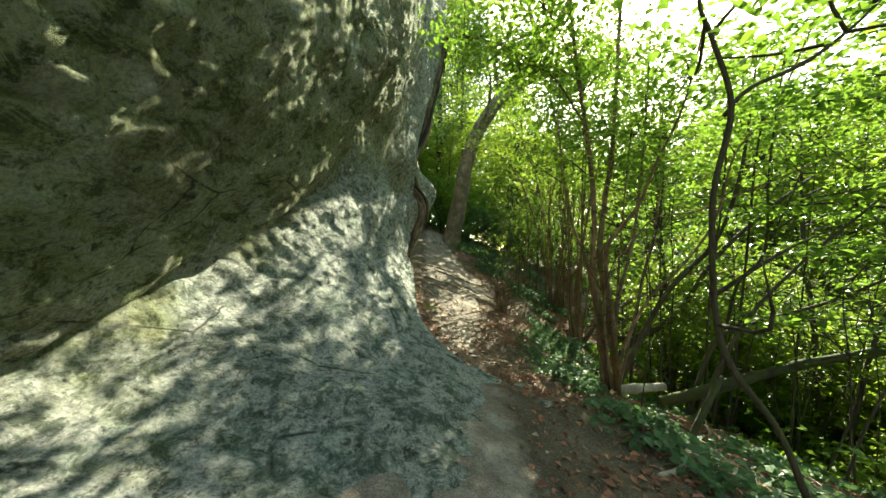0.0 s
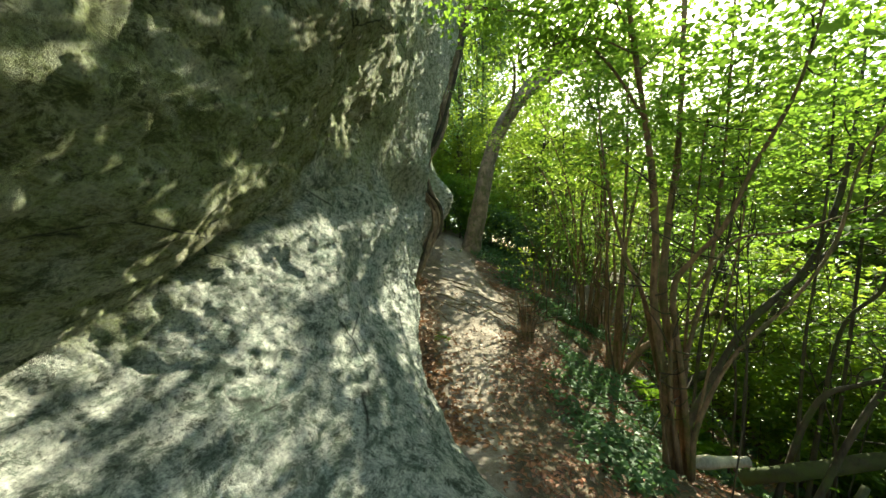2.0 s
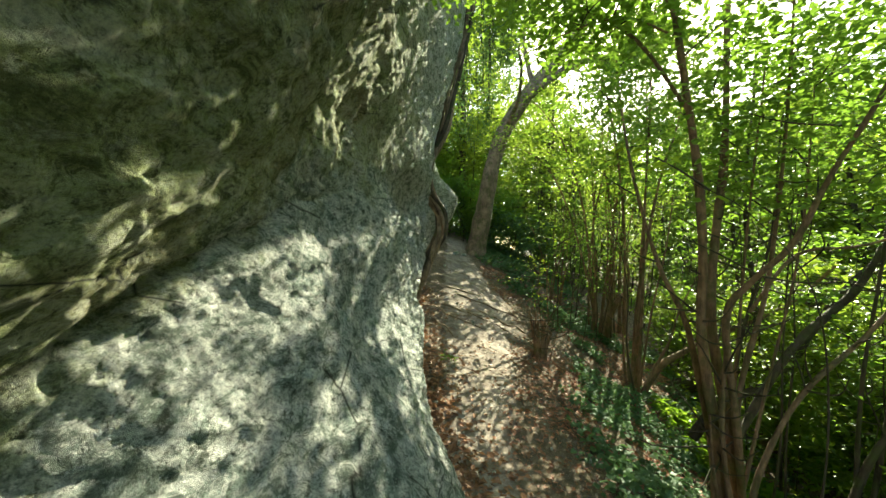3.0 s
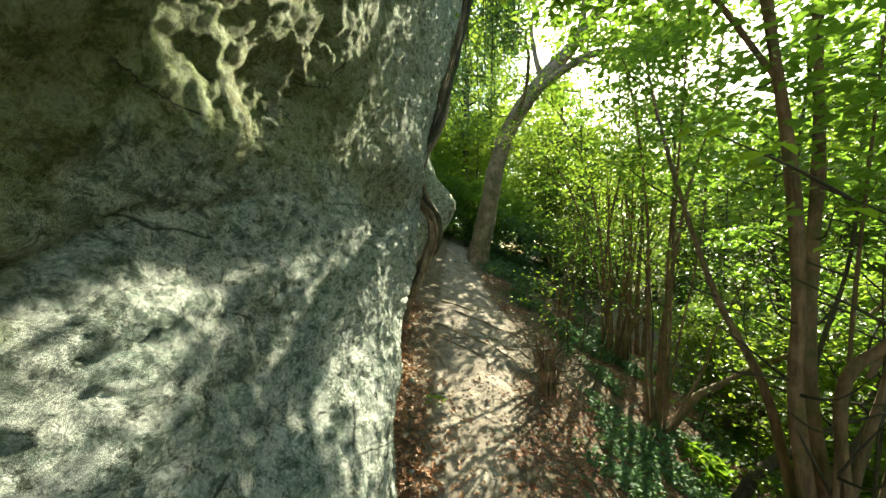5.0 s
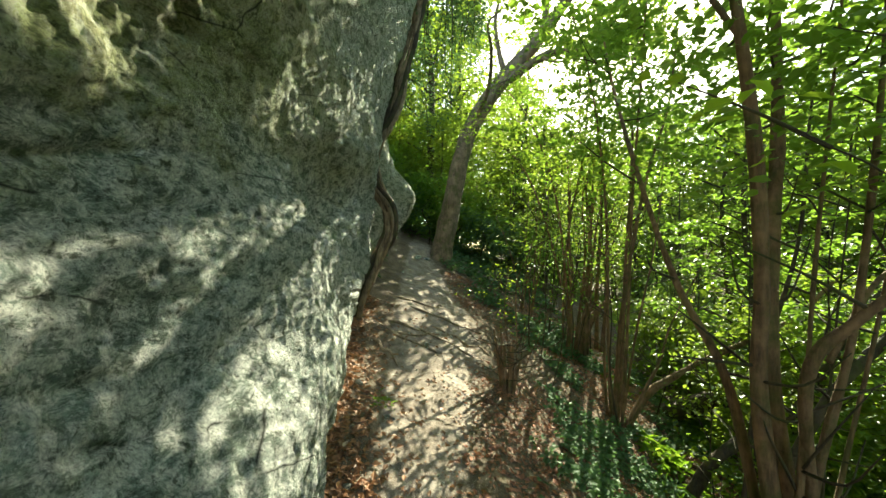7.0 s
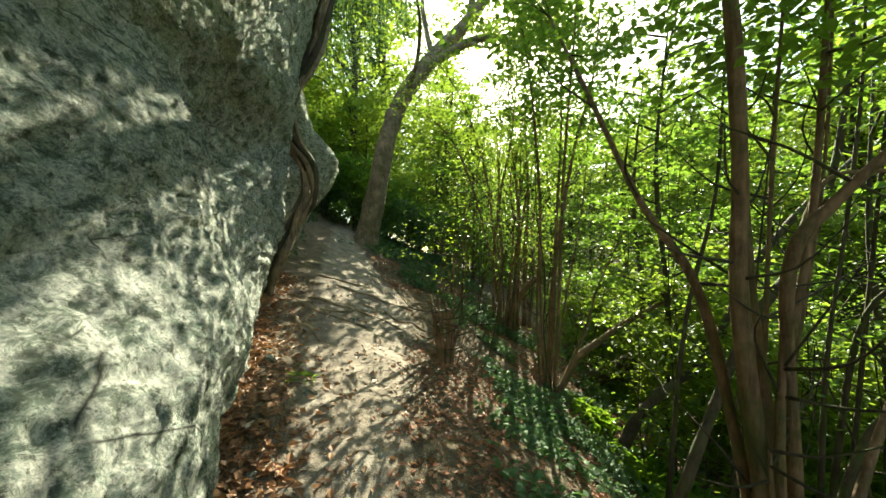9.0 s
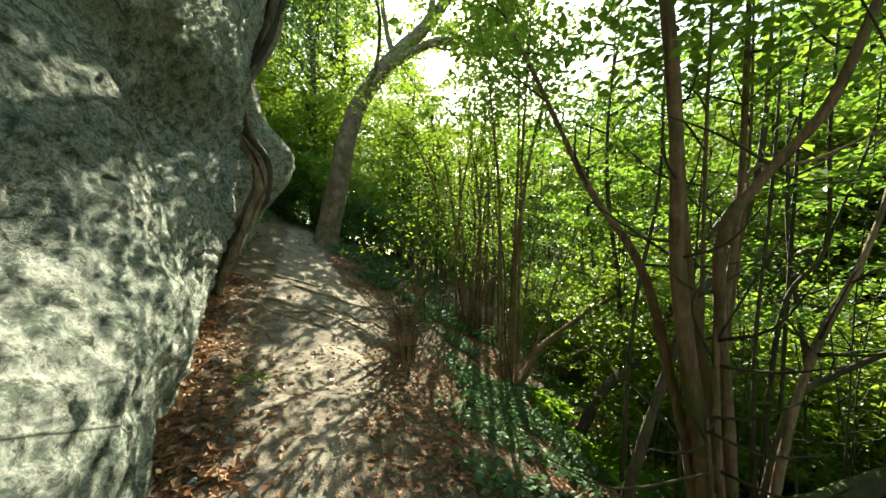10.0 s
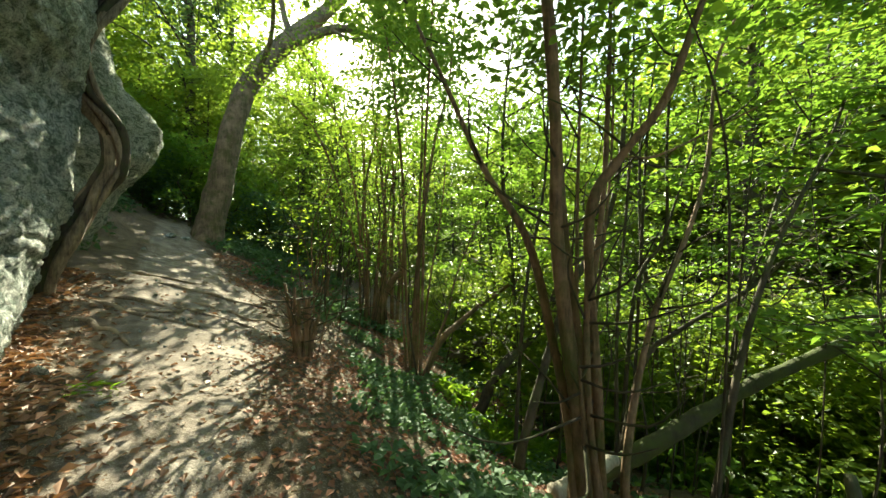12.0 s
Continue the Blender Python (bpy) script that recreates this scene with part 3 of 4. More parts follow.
# ---- the leaning tree at the bend of the path ----
def leaning_tree():
    rng = np.random.default_rng(71)
    tree = thing("leaning_tree", (0.4, 18.5, 2.1), "large grey-barked tree leaning over the path and forking", "tree")
    trunk = [(0.28, 18.5, 1.7), (0.42, 18.5, 2.4), (0.66, 18.5, 3.7), (1.1, 18.5, 6.1), (1.65, 18.5, 7.8), (2.75, 18.5, 9.5), (4.5, 18.4, 11.6), (6.2, 18.2, 14.2), (7.4, 18.0, 17.0)]
    part("trunk", limb_mesh("trunk", trunk, [0.6, 0.44, 0.40, 0.35, 0.34, 0.34, 0.27, 0.18, 0.06], BARK, 16, 8, 0.1, 3), tree)
    limbs = [
        ([(2.5, 18.4, 9.2), (3.3, 18.3, 9.75), (4.5, 18.1, 10.5), (5.7, 18.0, 10.75), (6.9, 17.8, 10.6), (8.6, 17.5, 11.3)], [0.2, 0.19, 0.17, 0.14, 0.11, 0.04]),
        ([(2.8, 18.5, 9.5), (2.9, 18.5, 10.1), (2.72, 18.5, 10.8), (2.5, 18.4, 12.2), (2.9, 18.3, 14)], [0.16, 0.13, 0.11, 0.08, 0.03]),
        ([(5.7, 18.0, 10.75), (6.4, 17.5, 10.0), (7.4, 17.0, 9.9), (8.4, 16.6, 9.3)], [0.07, 0.06, 0.05, 0.02]),
        ([(4.5, 18.4, 11.6), (4.6, 18.1, 13.0), (4.2, 17.8, 14.6), (4.6, 17.2, 16.2)], [0.16, 0.13, 0.09, 0.03]),
        ([(1.75, 18.4, 7.9), (2.1, 17.2, 8.7), (2.0, 15.6, 9.2), (1.7, 14.2, 9.2), (1.9, 12.8, 8.7)], [0.10, 0.08, 0.06, 0.04, 0.015]),
        ([(4.4, 18.1, 10.45), (5.0, 17.4, 9.9), (5.9, 16.7, 9.9), (6.6, 16.0, 9.4)], [0.06, 0.05, 0.04, 0.02]),
    ]
    tips = []
    for i, (line, radii) in enumerate(limbs):
        part("limb", limb_mesh("limb", line, radii, BARK, 9, 6, 0.12, 80 + i), tree)
        for p in curve(line, 6)[(20 if i == 0 else 10):]:
            for _ in range(3 if i in (0, 2, 5) else 1):
                tips.append(p + rng.normal(0, 1, 3) * np.array([1.2, 1.2, 0.6]) + np.array([0, 0.8, 0.9]))
    for p in curve(trunk, 6)[39:]:
        for _ in range(2):
            tips.append(p + rng.normal(0, 1, 3) * np.array([1.8, 1.8, 1.1]))
    part("crown", foliage("crown", tips, 7600, 0.26, 0.19, rng, FAR_LEAF, 0.5, 0.5), tree)


leaning_tree()


# ---- stems and shrubs along the slope ----
def clump(name, place, label, stems, bark, seed, leaves=0, leaf=0.08, leaf_from=1.6, material=None, spread=0.3, twigs=0, category="shrub", sides=9, full=False):
    """A bush of several stems. stems: (points, foot radius, top radius)."""
    rng = np.random.default_rng(seed)
    bush = thing(name, place, label, category)
    tips = []
    for i, (line, r0, r1) in enumerate(stems):
        radii = np.linspace(r0, r1, len(line)) * 0.82
        stem = part("stem", limb_mesh("stem", line, radii, bark, sides, 6, 0.16, seed * 10 + i), bush)
        fine = curve(line, 6)
        high = [p for p in fine if p[2] > leaf_from]
        for _ in range(twigs):
            a = fine[rng.integers(len(fine) // 3, len(fine))]
            way = rng.normal(0, 1, 3) * np.array([1, 1, 0.4]) + np.array([0, 0, 0.55])
            way *= rng.uniform(0.3, 0.9) / np.linalg.norm(way)
            b = a + way * 0.5 + rng.normal(0, 0.05, 3)
            part("twig", limb_mesh("twig", [a, b, a + way + np.array([0, 0, 0.08])], [0.011, 0.008, 0.003], DARK_BARK, 4, 3, seed=i), stem)
            if b[2] > leaf_from:
                tips += [b, a + way, a + way * 1.3]
        tips += high[::2]
    if leaves and tips:
        part("crown", foliage("crown", tips, leaves, spread, leaf, rng, material or LEAF, 0.45, 0.35, full), bush)
    return bush


def at_y(y, pairs, drift=0.0):
    return [(x, y + drift * k, z) for k, (x, z) in enumerate(pairs)]


# the many-stemmed hazel that the path passes
clump("hazel_bush", (2.65, 5.86, -0.55), "many-stemmed brown hazel with thin leafy branches by the path", [
    (at_y(5.86, [(2.72, -0.75), (2.66, 0.1), (2.55, 0.78), (2.48, 1.4), (2.5, 2.0), (2.45, 2.9), (2.3, 4.0), (2.14, 5.2), (2.0, 7.0)]), 0.07, 0.032),
    ([(2.92, 5.92, -0.8), (2.86, 5.92, -0.1), (2.72, 5.92, 0.75), (2.63, 5.94, 1.5), (2.8, 6.1, 2.5), (3.0, 6.28, 3.3), (3.25, 6.6, 5.2), (3.5, 6.9, 7.2)], 0.075, 0.036),
    ([(2.66, 5.9, -0.75), (2.66, 5.93, -0.1), (2.58, 6.0, 0.6), (2.49, 6.15, 1.36), (2.4, 6.55, 2.0), (2.42, 7.2, 3.1), (2.7, 8.3, 4.5), (3.1, 9.5, 5.95), (3.3, 10.3, 7.2)], 0.05, 0.014),
    ([(2.36, 5.86, 3.6), (1.9, 6.05, 4.5), (1.3, 6.3, 5.1), (0.7, 6.55, 5.5), (0.1, 6.8, 5.7)], 0.028, 0.008),
    ([(2.2, 5.86, 4.6), (1.6, 5.4, 5.2), (0.9, 5.0, 5.6)], 0.02, 0.008),
    # shoot added so that its leaves shade the foot of the rock
    ([(2.25, 5.86, 4.4), (1.75, 5.9, 4.65), (1.25, 5.95, 4.6), (0.75, 6.0, 4.4)], 0.016, 0.006),
    (at_y(5.95, [(2.92, -0.8), (2.9, 0.28), (2.98, 0.88), (3.17, 1.6), (3.28, 2.34), (3.4, 3.6), (3.5, 5.4)]), 0.045, 0.015),
    ([(2.92, 5.85, -0.85), (2.8, 5.8, 0.3), (2.62, 5.7, 1.45), (2.75, 5.55, 1.85), (2.95, 5.35, 2.22), (3.12, 5.2, 2.8), (3.4, 5.0, 3.6), (3.6, 4.9, 4.6)], 0.05, 0.016),
    ([(3.05, 5.97, 1.5), (3.66, 6.13, 2.11), (4.32, 6.06, 2.23), (5.3, 5.87, 2.65), (6.27, 5.58, 3.11), (7.18, 5.32, 3.45), (8.15, 4.92, 3.82)], 0.022, 0.008),
    (at_y(5.62, [(2.8, -0.7), (2.83, -0.18), (3.06, 0.42), (3.36, 0.88), (3.9, 1.42), (4.35, 2.1), (4.65, 3.1), (5.3, 3.9), (5.9, 5.2)]), 0.036, 0.014),
    (at_y(5.75, [(2.74, -0.7), (2.62, 0.3), (2.66, 1.2)]), 0.04, 0.02),
    (at_y(6.1, [(2.85, -0.8), (3.0, 0.8), (3.1, 2.2), (3.3, 4.2)]), 0.028, 0.01),
    (at_y(6.2, [(3.1, -0.85), (3.4, 0.6), (3.75, 2.2), (3.9, 4.0)]), 0.025, 0.01),
    (at_y(5.7, [(2.6, -0.7), (2.5, 0.0), (2.47, 0.5)]), 0.022, 0.012),
], HAZEL_BARK, 31, 10500, 0.095, 2.8, LEAF, 0.34, 9, full=True)

# bright young leaves on one twig of the hazel
clump("hazel_sapling", (2.9, 5.2, -0.75), "thin hazel sapling with large pale green leaves", [
    ([(2.9, 5.2, -0.9), (3.0, 5.1, 0.6), (2.8, 5.0, 1.8), (2.3, 5.0, 2.45), (1.9, 5.05, 2.7)], 0.011, 0.004),
], DARK_BARK, 33, 20, 0.13, 2.35, YOUNG_LEAF, 0.16, 1, full=True)

clump("dark_sapling", (1.9, 1.75, -0.1), "dark crooked forked sapling leaning in from the slope", [
    (at_y(1.75, [(2.0, -0.25), (1.79, 0.3), (1.65, 0.63), (1.43, 0.93), (1.35, 1.2), (1.34, 1.76), (1.43, 2.21), (1.33, 2.57), (1.27, 2.8), (1.3, 3.6)]), 0.021, 0.012),
    (at_y(1.78, [(1.42, 2.18), (1.55, 2.32), (1.9, 2.5), (2.3, 2.9), (2.6, 3.6)]), 0.015, 0.006),
], DARK_BARK, 37, 420, 0.07, 2.5, LEAF, 0.25, 5, "tree", full=True)

# bare dark stems below the path
def foot(x, y):
    return (x, y, float(land(x, y, False)) - 0.15)


clump("leaning_sapling", foot(7.7, 6.7), "thin dark leaning tree with many bare twigs", [
    ([foot(7.6, 6.8), (8.0, 6.59, -0.15), (8.48, 6.21, 1.68), (9.25, 5.87, 3.64), (10.18, 5.42, 5.88)], 0.06, 0.018),
    ([(8.48, 6.21, 1.68), (9.15, 5.74, 2.54), (10.06, 5.08, 4.26)], 0.032, 0.01),
], DARK_BARK, 141, 260, 0.09, 2.6, LEAF, 0.3, 14, "tree", 7)
clump("leaning_sapling", foot(4.7, 6.9), "dark low branch leaning out over the hollow", [
    ([foot(4.7, 6.9), (5.1, 6.7, -0.25), (5.6, 6.48, 0.2), (6.64, 6.02, 0.72), (7.6, 5.6, 1.35), (8.8, 5.03, 1.96)], 0.055, 0.02),
    ([(6.64, 6.02, 0.72), (7.2, 5.86, 1.48), (7.6, 5.59, 1.59)], 0.024, 0.01),
], DARK_BARK, 143, 160, 0.09, 1.2, LEAF, 0.3, 14, "tree", 7)
clump("hazel_bush", foot(5.6, 7.1), "clump of thin dark upright stems below the path", [
    ([foot(5.3, 7.2), (5.34, 7.13, 0.25), (5.44, 7.0, 1.88), (5.52, 6.9, 3.4), (5.52, 6.84, 4.92)], 0.035, 0.014),
    ([foot(5.8, 7.3), (6.13, 7.17, 1.28), (6.21, 7.04, 3.28), (6.33, 6.93, 4.41), (6.44, 6.83, 5.28)], 0.032, 0.012),
    ([foot(5.5, 7.3), (5.85, 7.14, 0.64), (6.22, 6.86, 1.53), (6.25, 6.79, 3.0), (6.33, 6.69, 4.36), (6.41, 6.61, 5.13)], 0.042, 0.014),
    ([(6.22, 6.86, 1.53), (6.59, 6.57, 2.87), (6.78, 6.41, 3.83)], 0.024, 0.009),
], DARK_BARK, 147, 500, 0.09, 2.8, LEAF, 0.3, 8, sides=7)

# maples that spread their leafy sprays over the hollow
def spreading_tree(x, y, height, seed, leaves, leaf, toward):
    r = np.random.default_rng(seed)
    z = float(land(x, y, False)) - 0.2
    tree = thing("field_maple", (x, y, z), "slim maple with layered sprays of translucent green leaves", "tree", "maples over the hollow")
    trunk = [(x, y, z), (x + 0.1, y - 0.05, z + height * 0.3), (x - 0.05, y + 0.1, z + height * 0.65), (x + toward[0] * 0.5, y + toward[1] * 0.5, z + height)]
    part("trunk", limb_mesh("trunk", trunk, [0.075, 0.06, 0.045, 0.015], DARK_BARK, 9, 5, 0.15, seed), tree)
    stem, tips = curve(trunk, 8), []
    for k in range(15):
        a = stem[int(len(stem) * (0.34 + 0.64 * k / 15))]
        turn = k * 2.4 + r.uniform(-0.4, 0.4)
        way = np.array([math.cos(turn) + 0.55 * toward[0], math.sin(turn) + 0.55 * toward[1], 0.25])
        reach = r.uniform(1.3, 2.6)
        b, c = a + way * reach * 0.5 + np.array([0, 0, 0.12]), a + way * reach * np.array([1, 1, 0.6])
        limb = part("limb", limb_mesh("limb", [a, b, c], [0.026, 0.017, 0.006], DARK_BARK, 6, 4, 0.15, seed + k), tree)
        for f in np.linspace(0.35, 1.0, 6):
            p = a + (c - a) * f + np.array([0, 0, 0.1 * math.sin(math.pi * f)])
            side = np.cross(way, (0, 0, 1)) * r.choice((-1, 1)) * r.uniform(0.15, 0.5)
            q = p + side + way * 0.15
            part("twig", limb_mesh("twig", [p, (p + q) / 2 + np.array([0, 0, 0.03]), q], [0.007, 0.005, 0.002], DARK_BARK, 4, 2, seed=k), limb)
            tips += [p, (p + q) / 2, q, q]
    part("crown", foliage("crown", tips, leaves, 0.16, leaf, r, LEAF, 0.5, 0.3, True), tree)


spreading_tree(6.9, 4.4, 7.6, 611, 3600, 0.125, (-0.7, 0.3))
spreading_tree(8.6, 8.3, 8.2, 613, 2300, 0.125, (-0.6, -0.2))
spreading_tree(6.3, 1.6, 6.8, 617, 2600, 0.125, (-0.5, 0.5))
spreading_tree(6.4, 10.4, 8.8, 631, 3200, 0.13, (0.1, -0.3))
spreading_tree(7.4, 12.2, 8.4, 621, 1800, 0.14, (-0.1, -0.5))
# this one is added behind the leaning tree to shade path and rock
spreading_tree(5.4, 20.6, 10.5, 619, 3000, 0.17, (-0.5, -0.2))

# dead stubs and two live shoots at the edge of the path
stubs = []
rng = np.random.default_rng(5)
for k in range(9):
    a = (1.66 + rng.normal(0, 0.09), 9.6 + rng.normal(0, 0.08))
    h = rng.uniform(0.6, 1.15)
    lean = rng.normal(0, 0.06, 2)
    stubs.append(([(a[0], a[1], -0.45), (a[0] + lean[0], a[1] + lean[1], -0.1 + h * 0.3), (a[0] + 2 * lean[0], a[1] + 2 * lean[1], -0.2 + h)], rng.uniform(0.035, 0.06), 0.026))
stubs += [(at_y(9.6, [(1.7, -0.4), (1.74, 0.6), (1.72, 1.7), (1.95, 2.3), (2.3, 3.9)]), 0.018, 0.005), (at_y(9.5, [(1.6, -0.4), (1.57, 0.6), (1.5, 1.3), (1.56, 2.0)]), 0.014, 0.004), (at_y(9.65, [(1.75, -0.4), (1.95, 0.4), (2.2, 0.9), (2.35, 1.6)]), 0.013, 0.004)]
clump("coppice_stool", (1.66, 9.6, -0.3), "cut stool of brown dead stems with thin live shoots", stubs, HAZEL_BARK, 41, 220, 0.06, 0.9, YOUNG_LEAF, 0.14, 3, sides=7)

shoots = [
    (at_y(10.9, [(4.02, -1.4), (4.1, -0.4), (4.14, 0.5), (4.35, 2.15), (4.7, 3.97), (5.1, 5.3), (5.3, 7)]), 0.075, 0.02),
    (at_y(11.0, [(4.15, -1.4), (4.25, 0.2), (4.3, 2.0), (4.42, 4.2), (4.4, 6.5)]), 0.06, 0.02),
    (at_y(10.8, [(4.2, -1.4), (4.66, -0.62), (5.2, -0.25), (5.78, 0.08), (6.7, 0.5), (7.7, 1.04), (8.6, 1.9)]), 0.10, 0.04),
    (at_y(10.7, [(4.1, -1.4), (4.5, -0.6), (4.85, 0.1), (5.1, 0.9), (5.9, 2.4)]), 0.05, 0.015),
    (at_y(10.95, [(3.95, -1.35), (3.85, 0.3), (3.9, 2.4), (3.75, 4.4)]), 0.04, 0.012),
    (at_y(11.1, [(4.3, -1.4), (4.6, 0.6), (5.0, 2.6), (5.2, 5.0)]), 0.035, 0.012),
    # two arched shoots added to shade the rock face and fill the sky
    ([(4.0, 10.9, -1.4), (3.85, 10.8, 0.8), (3.7, 10.6, 3.0), (3.3, 10.3, 5.2), (2.7, 9.9, 6.6), (2.0, 9.5, 7.3)], 0.045, 0.01),
    ([(4.1, 10.7, -1.4), (4.1, 10.5, 1.0), (4.0, 10.2, 3.2), (3.8, 9.6, 5.0), (3.5, 8.9, 6.2), (3.2, 8.1, 6.8)], 0.045, 0.01),
]
clump("hazel_bush", (4.1, 10.9, -1.2), "hazel clump of reddish-brown upright stems on the slope", shoots, HAZEL_BARK, 43, 4800, 0.115, 3.4, LEAF, 0.3, 10)

rng = np.random.default_rng(15)
tall = []
for k in range(11):
    a = np.array([4.5 + rng.normal(0, 0.3), 14.0 + rng.normal(0, 0.3)])
    lean = rng.normal(0, 0.25, 2) + np.array([0.1, 0])
    h = rng.uniform(4, 8.5)
    tall.append(([(a[0], a[1], -0.6), (a[0] + lean[0] * 0.3 + rng.normal(0, 0.06), a[1] + lean[1] * 0.3, h * 0.2), (a[0] + lean[0] * 0.6 + rng.normal(0, 0.1), a[1] + lean[1] * 0.7, h * 0.42), (a[0] + lean[0] + rng.normal(0, 0.12), a[1] + lean[1], h * 0.68), (a[0] + lean[0] * 2.2, a[1] + lean[1] * 2.2, h)], rng.uniform(0.035, 0.085), 0.015))
# two arching shoots added so that their leaves shade the rock foot
tall.append(([(4.3, 14.0, -0.6), (4.1, 14.0, 1.5), (3.8, 14.0, 3.8), (3.2, 14.1, 5.8), (2.5, 14.2, 7.0), (1.8, 14.3, 7.6)], 0.06, 0.012))
tall.append(([(4.3, 13.9, -0.6), (3.9, 13.9, 1.5), (3.3, 13.9, 3.6), (2.7, 14.0, 4.9), (1.9, 14.1, 5.6), (1.2, 14.2, 5.8)], 0.05, 0.01))
tall.append(([(4.45, 13.75, -0.7), (4.6, 13.75, 0.05), (4.85, 13.7, 0.55), (5.25, 13.65, 0.95)], 0.2, 0.1))
clump("hazel_bush", (4.5, 14.0, -0.4), "tall hazel clump with rusty brown stems among the leaves", tall, HAZEL_BARK, 47, 5000, 0.12, 4.2, FAR_LEAF, 0.34, 8)

for number, (x0, y0, count) in enumerate(((3.5, 16.3, 7), (5.2, 15.6, 6))):
    z0 = float(land(x0, y0, False))
    rods = []
    for k in range(count):
        p = np.array([x0 + rng.normal(0, 0.2), y0 + rng.normal(0, 0.2), z0 - 0.25])
        line = [tuple(p)]
        way = np.array([rng.normal(0.05, 0.16), rng.normal(0, 0.16), 1.0])
        for _ in range(4):
            p = p + way * rng.uniform(0.9, 1.6)
            way = way + np.array([rng.normal(0, 0.12), rng.normal(0, 0.12), -0.05])
            line.append(tuple(p))
        rods.append((line, rng.uniform(0.02, 0.045), 0.008))
    clump("hazel_bush", (x0, y0, z0), "leafy hazel clump with thin arching stems", rods, HAZEL_BARK, 120 + number, 1200, 0.12, z0 + 2.2, FAR_LEAF, 0.33, 8, sides=7)


def sapling(x, y, height, seed, leaves, lean, radius=0.022, leaf=0.08):
    r = np.random.default_rng(seed)
    z = float(land(x, y, False)) - 0.15
    line, p = [], np.array([x, y, z])
    for k in range(5):
        line.append(tuple(p))
        p = p + np.array([lean[0] * height / 4 + r.normal(0, 0.08), lean[1] * height / 4 + r.normal(0, 0.08), height / 4])
    tagged(clump("sapling", (x, y, z), "thin dark sapling with a few green leaves", [(line, radius, 0.005)], DARK_BARK, seed, leaves, leaf, z + height * 0.5, LEAF, 0.3, 7, "tree", 6), group="saplings on the slope")


spots = random.Random(21)
for k in range(58):
    x = spots.uniform(2.6, 9.5)
    y = spots.uniform(4.5, 19)
    if math.hypot(x - 2.7, y - 5.9) < 0.8 or x < 1.9 + max(0, y - 12) * 0.3 or (x < 3.6 and y < 8):
        continue
    sapling(x, y, spots.uniform(3, 6.5), 300 + k, 170, (spots.uniform(-0.12, 0.25), spots.uniform(-0.12, 0.12)), spots.uniform(0.012, 0.03))


spots = random.Random(29)
for k in range(18):
    x, y = spots.uniform(4.6, 8.5), spots.uniform(2.5, 8.2)
    sapling(x, y, spots.uniform(3.2, 6.0), 500 + k, 90, (spots.uniform(-0.15, 0.35), spots.uniform(-0.2, 0.15)), spots.uniform(0.014, 0.028))


def lone_limb(name, line, radii, bark, label, category, seed, sides=12):
    first = line[0]
    ob = thing(name, first, label, category)
    part("bark", limb_mesh("bark", line, radii, bark, sides, 8, 0.2, seed), ob)
    return ob


lone_limb("mossy_log", [(4.2, 6.8, -1.35), (4.72, 6.43, -1.0), (5.3, 6.05, -0.6), (5.91, 5.65, -0.22), (6.5, 5.25, 0.08), (7.1, 4.87, 0.38), (8.6, 4.0, 1.0)], [0.10, 0.095, 0.085, 0.075, 0.07, 0.065, 0.05], MOSSY_BARK, "mossy fallen trunk propped above the slope", "log", 3)
lone_limb("dark_log", [(5.2, 12.1, -1.75), (6.02, 12, -1.5), (7.7, 12, -0.98), (10.3, 12, -0.6), (12.5, 12.3, -0.2)], [0.26, 0.24, 0.2, 0.17, 0.1], DARK_BARK, "dark fallen trunk lying across the hollow", "log", 4)
lone_limb("bleached_log", [(3.2, 6.55, -1.02), (3.6, 6.5, -0.98), (4.05, 6.45, -0.92)], [0.085, 0.08, 0.07], DEAD_WOOD, "short pale barkless log on the slope", "log", 5)
lone_limb("leaning_sapling", at_y(7.5, [(3.7, -1.4), (3.88, -0.94), (4.73, 0.65), (5.72, 1.7), (6.2, 2.8), (6.45, 4.0), (6.7, 6.0)]), [0.07, 0.065, 0.055, 0.045, 0.04, 0.03, 0.015], DARK_BARK, "leaning dark sapling trunk on the slope", "tree", 6, 9)
lone_limb("leaning_sapling", at_y(9.0, [(4.3, -1.4), (4.79, -0.76), (5.9, -0.1), (6.87, 1.33), (8.1, 2.5), (9.4, 3.5)]), [0.085, 0.08, 0.07, 0.06, 0.05, 0.03], DARK_BARK, "dark leaning trunk above the hollow", "tree", 7, 10)
lone_limb("broken_branch", [(3.1, 4.55, -1.0), (3.25, 4.58, -0.8), (3.5, 4.66, -0.45), (3.75, 4.75, -0.15)], [0.055, 0.05, 0.045, 0.03], MOSSY_BARK, "mossy broken limb jutting up below the path", "branch", 8, 9)
stick = np.stack([np.linspace(2.1, 4.6, 9), np.linspace(8.4, 7.4, 9) + 0.06 * np.sin(np.arange(9))], 1)
lone_limb("fallen_branch", [(x, y, float(land(x, y)) + 0.035) for x, y in stick], np.linspace(0.022, 0.01, 9), DARK_BARK, "long thin fallen branch lying on ivy", "branch", 9, 6)

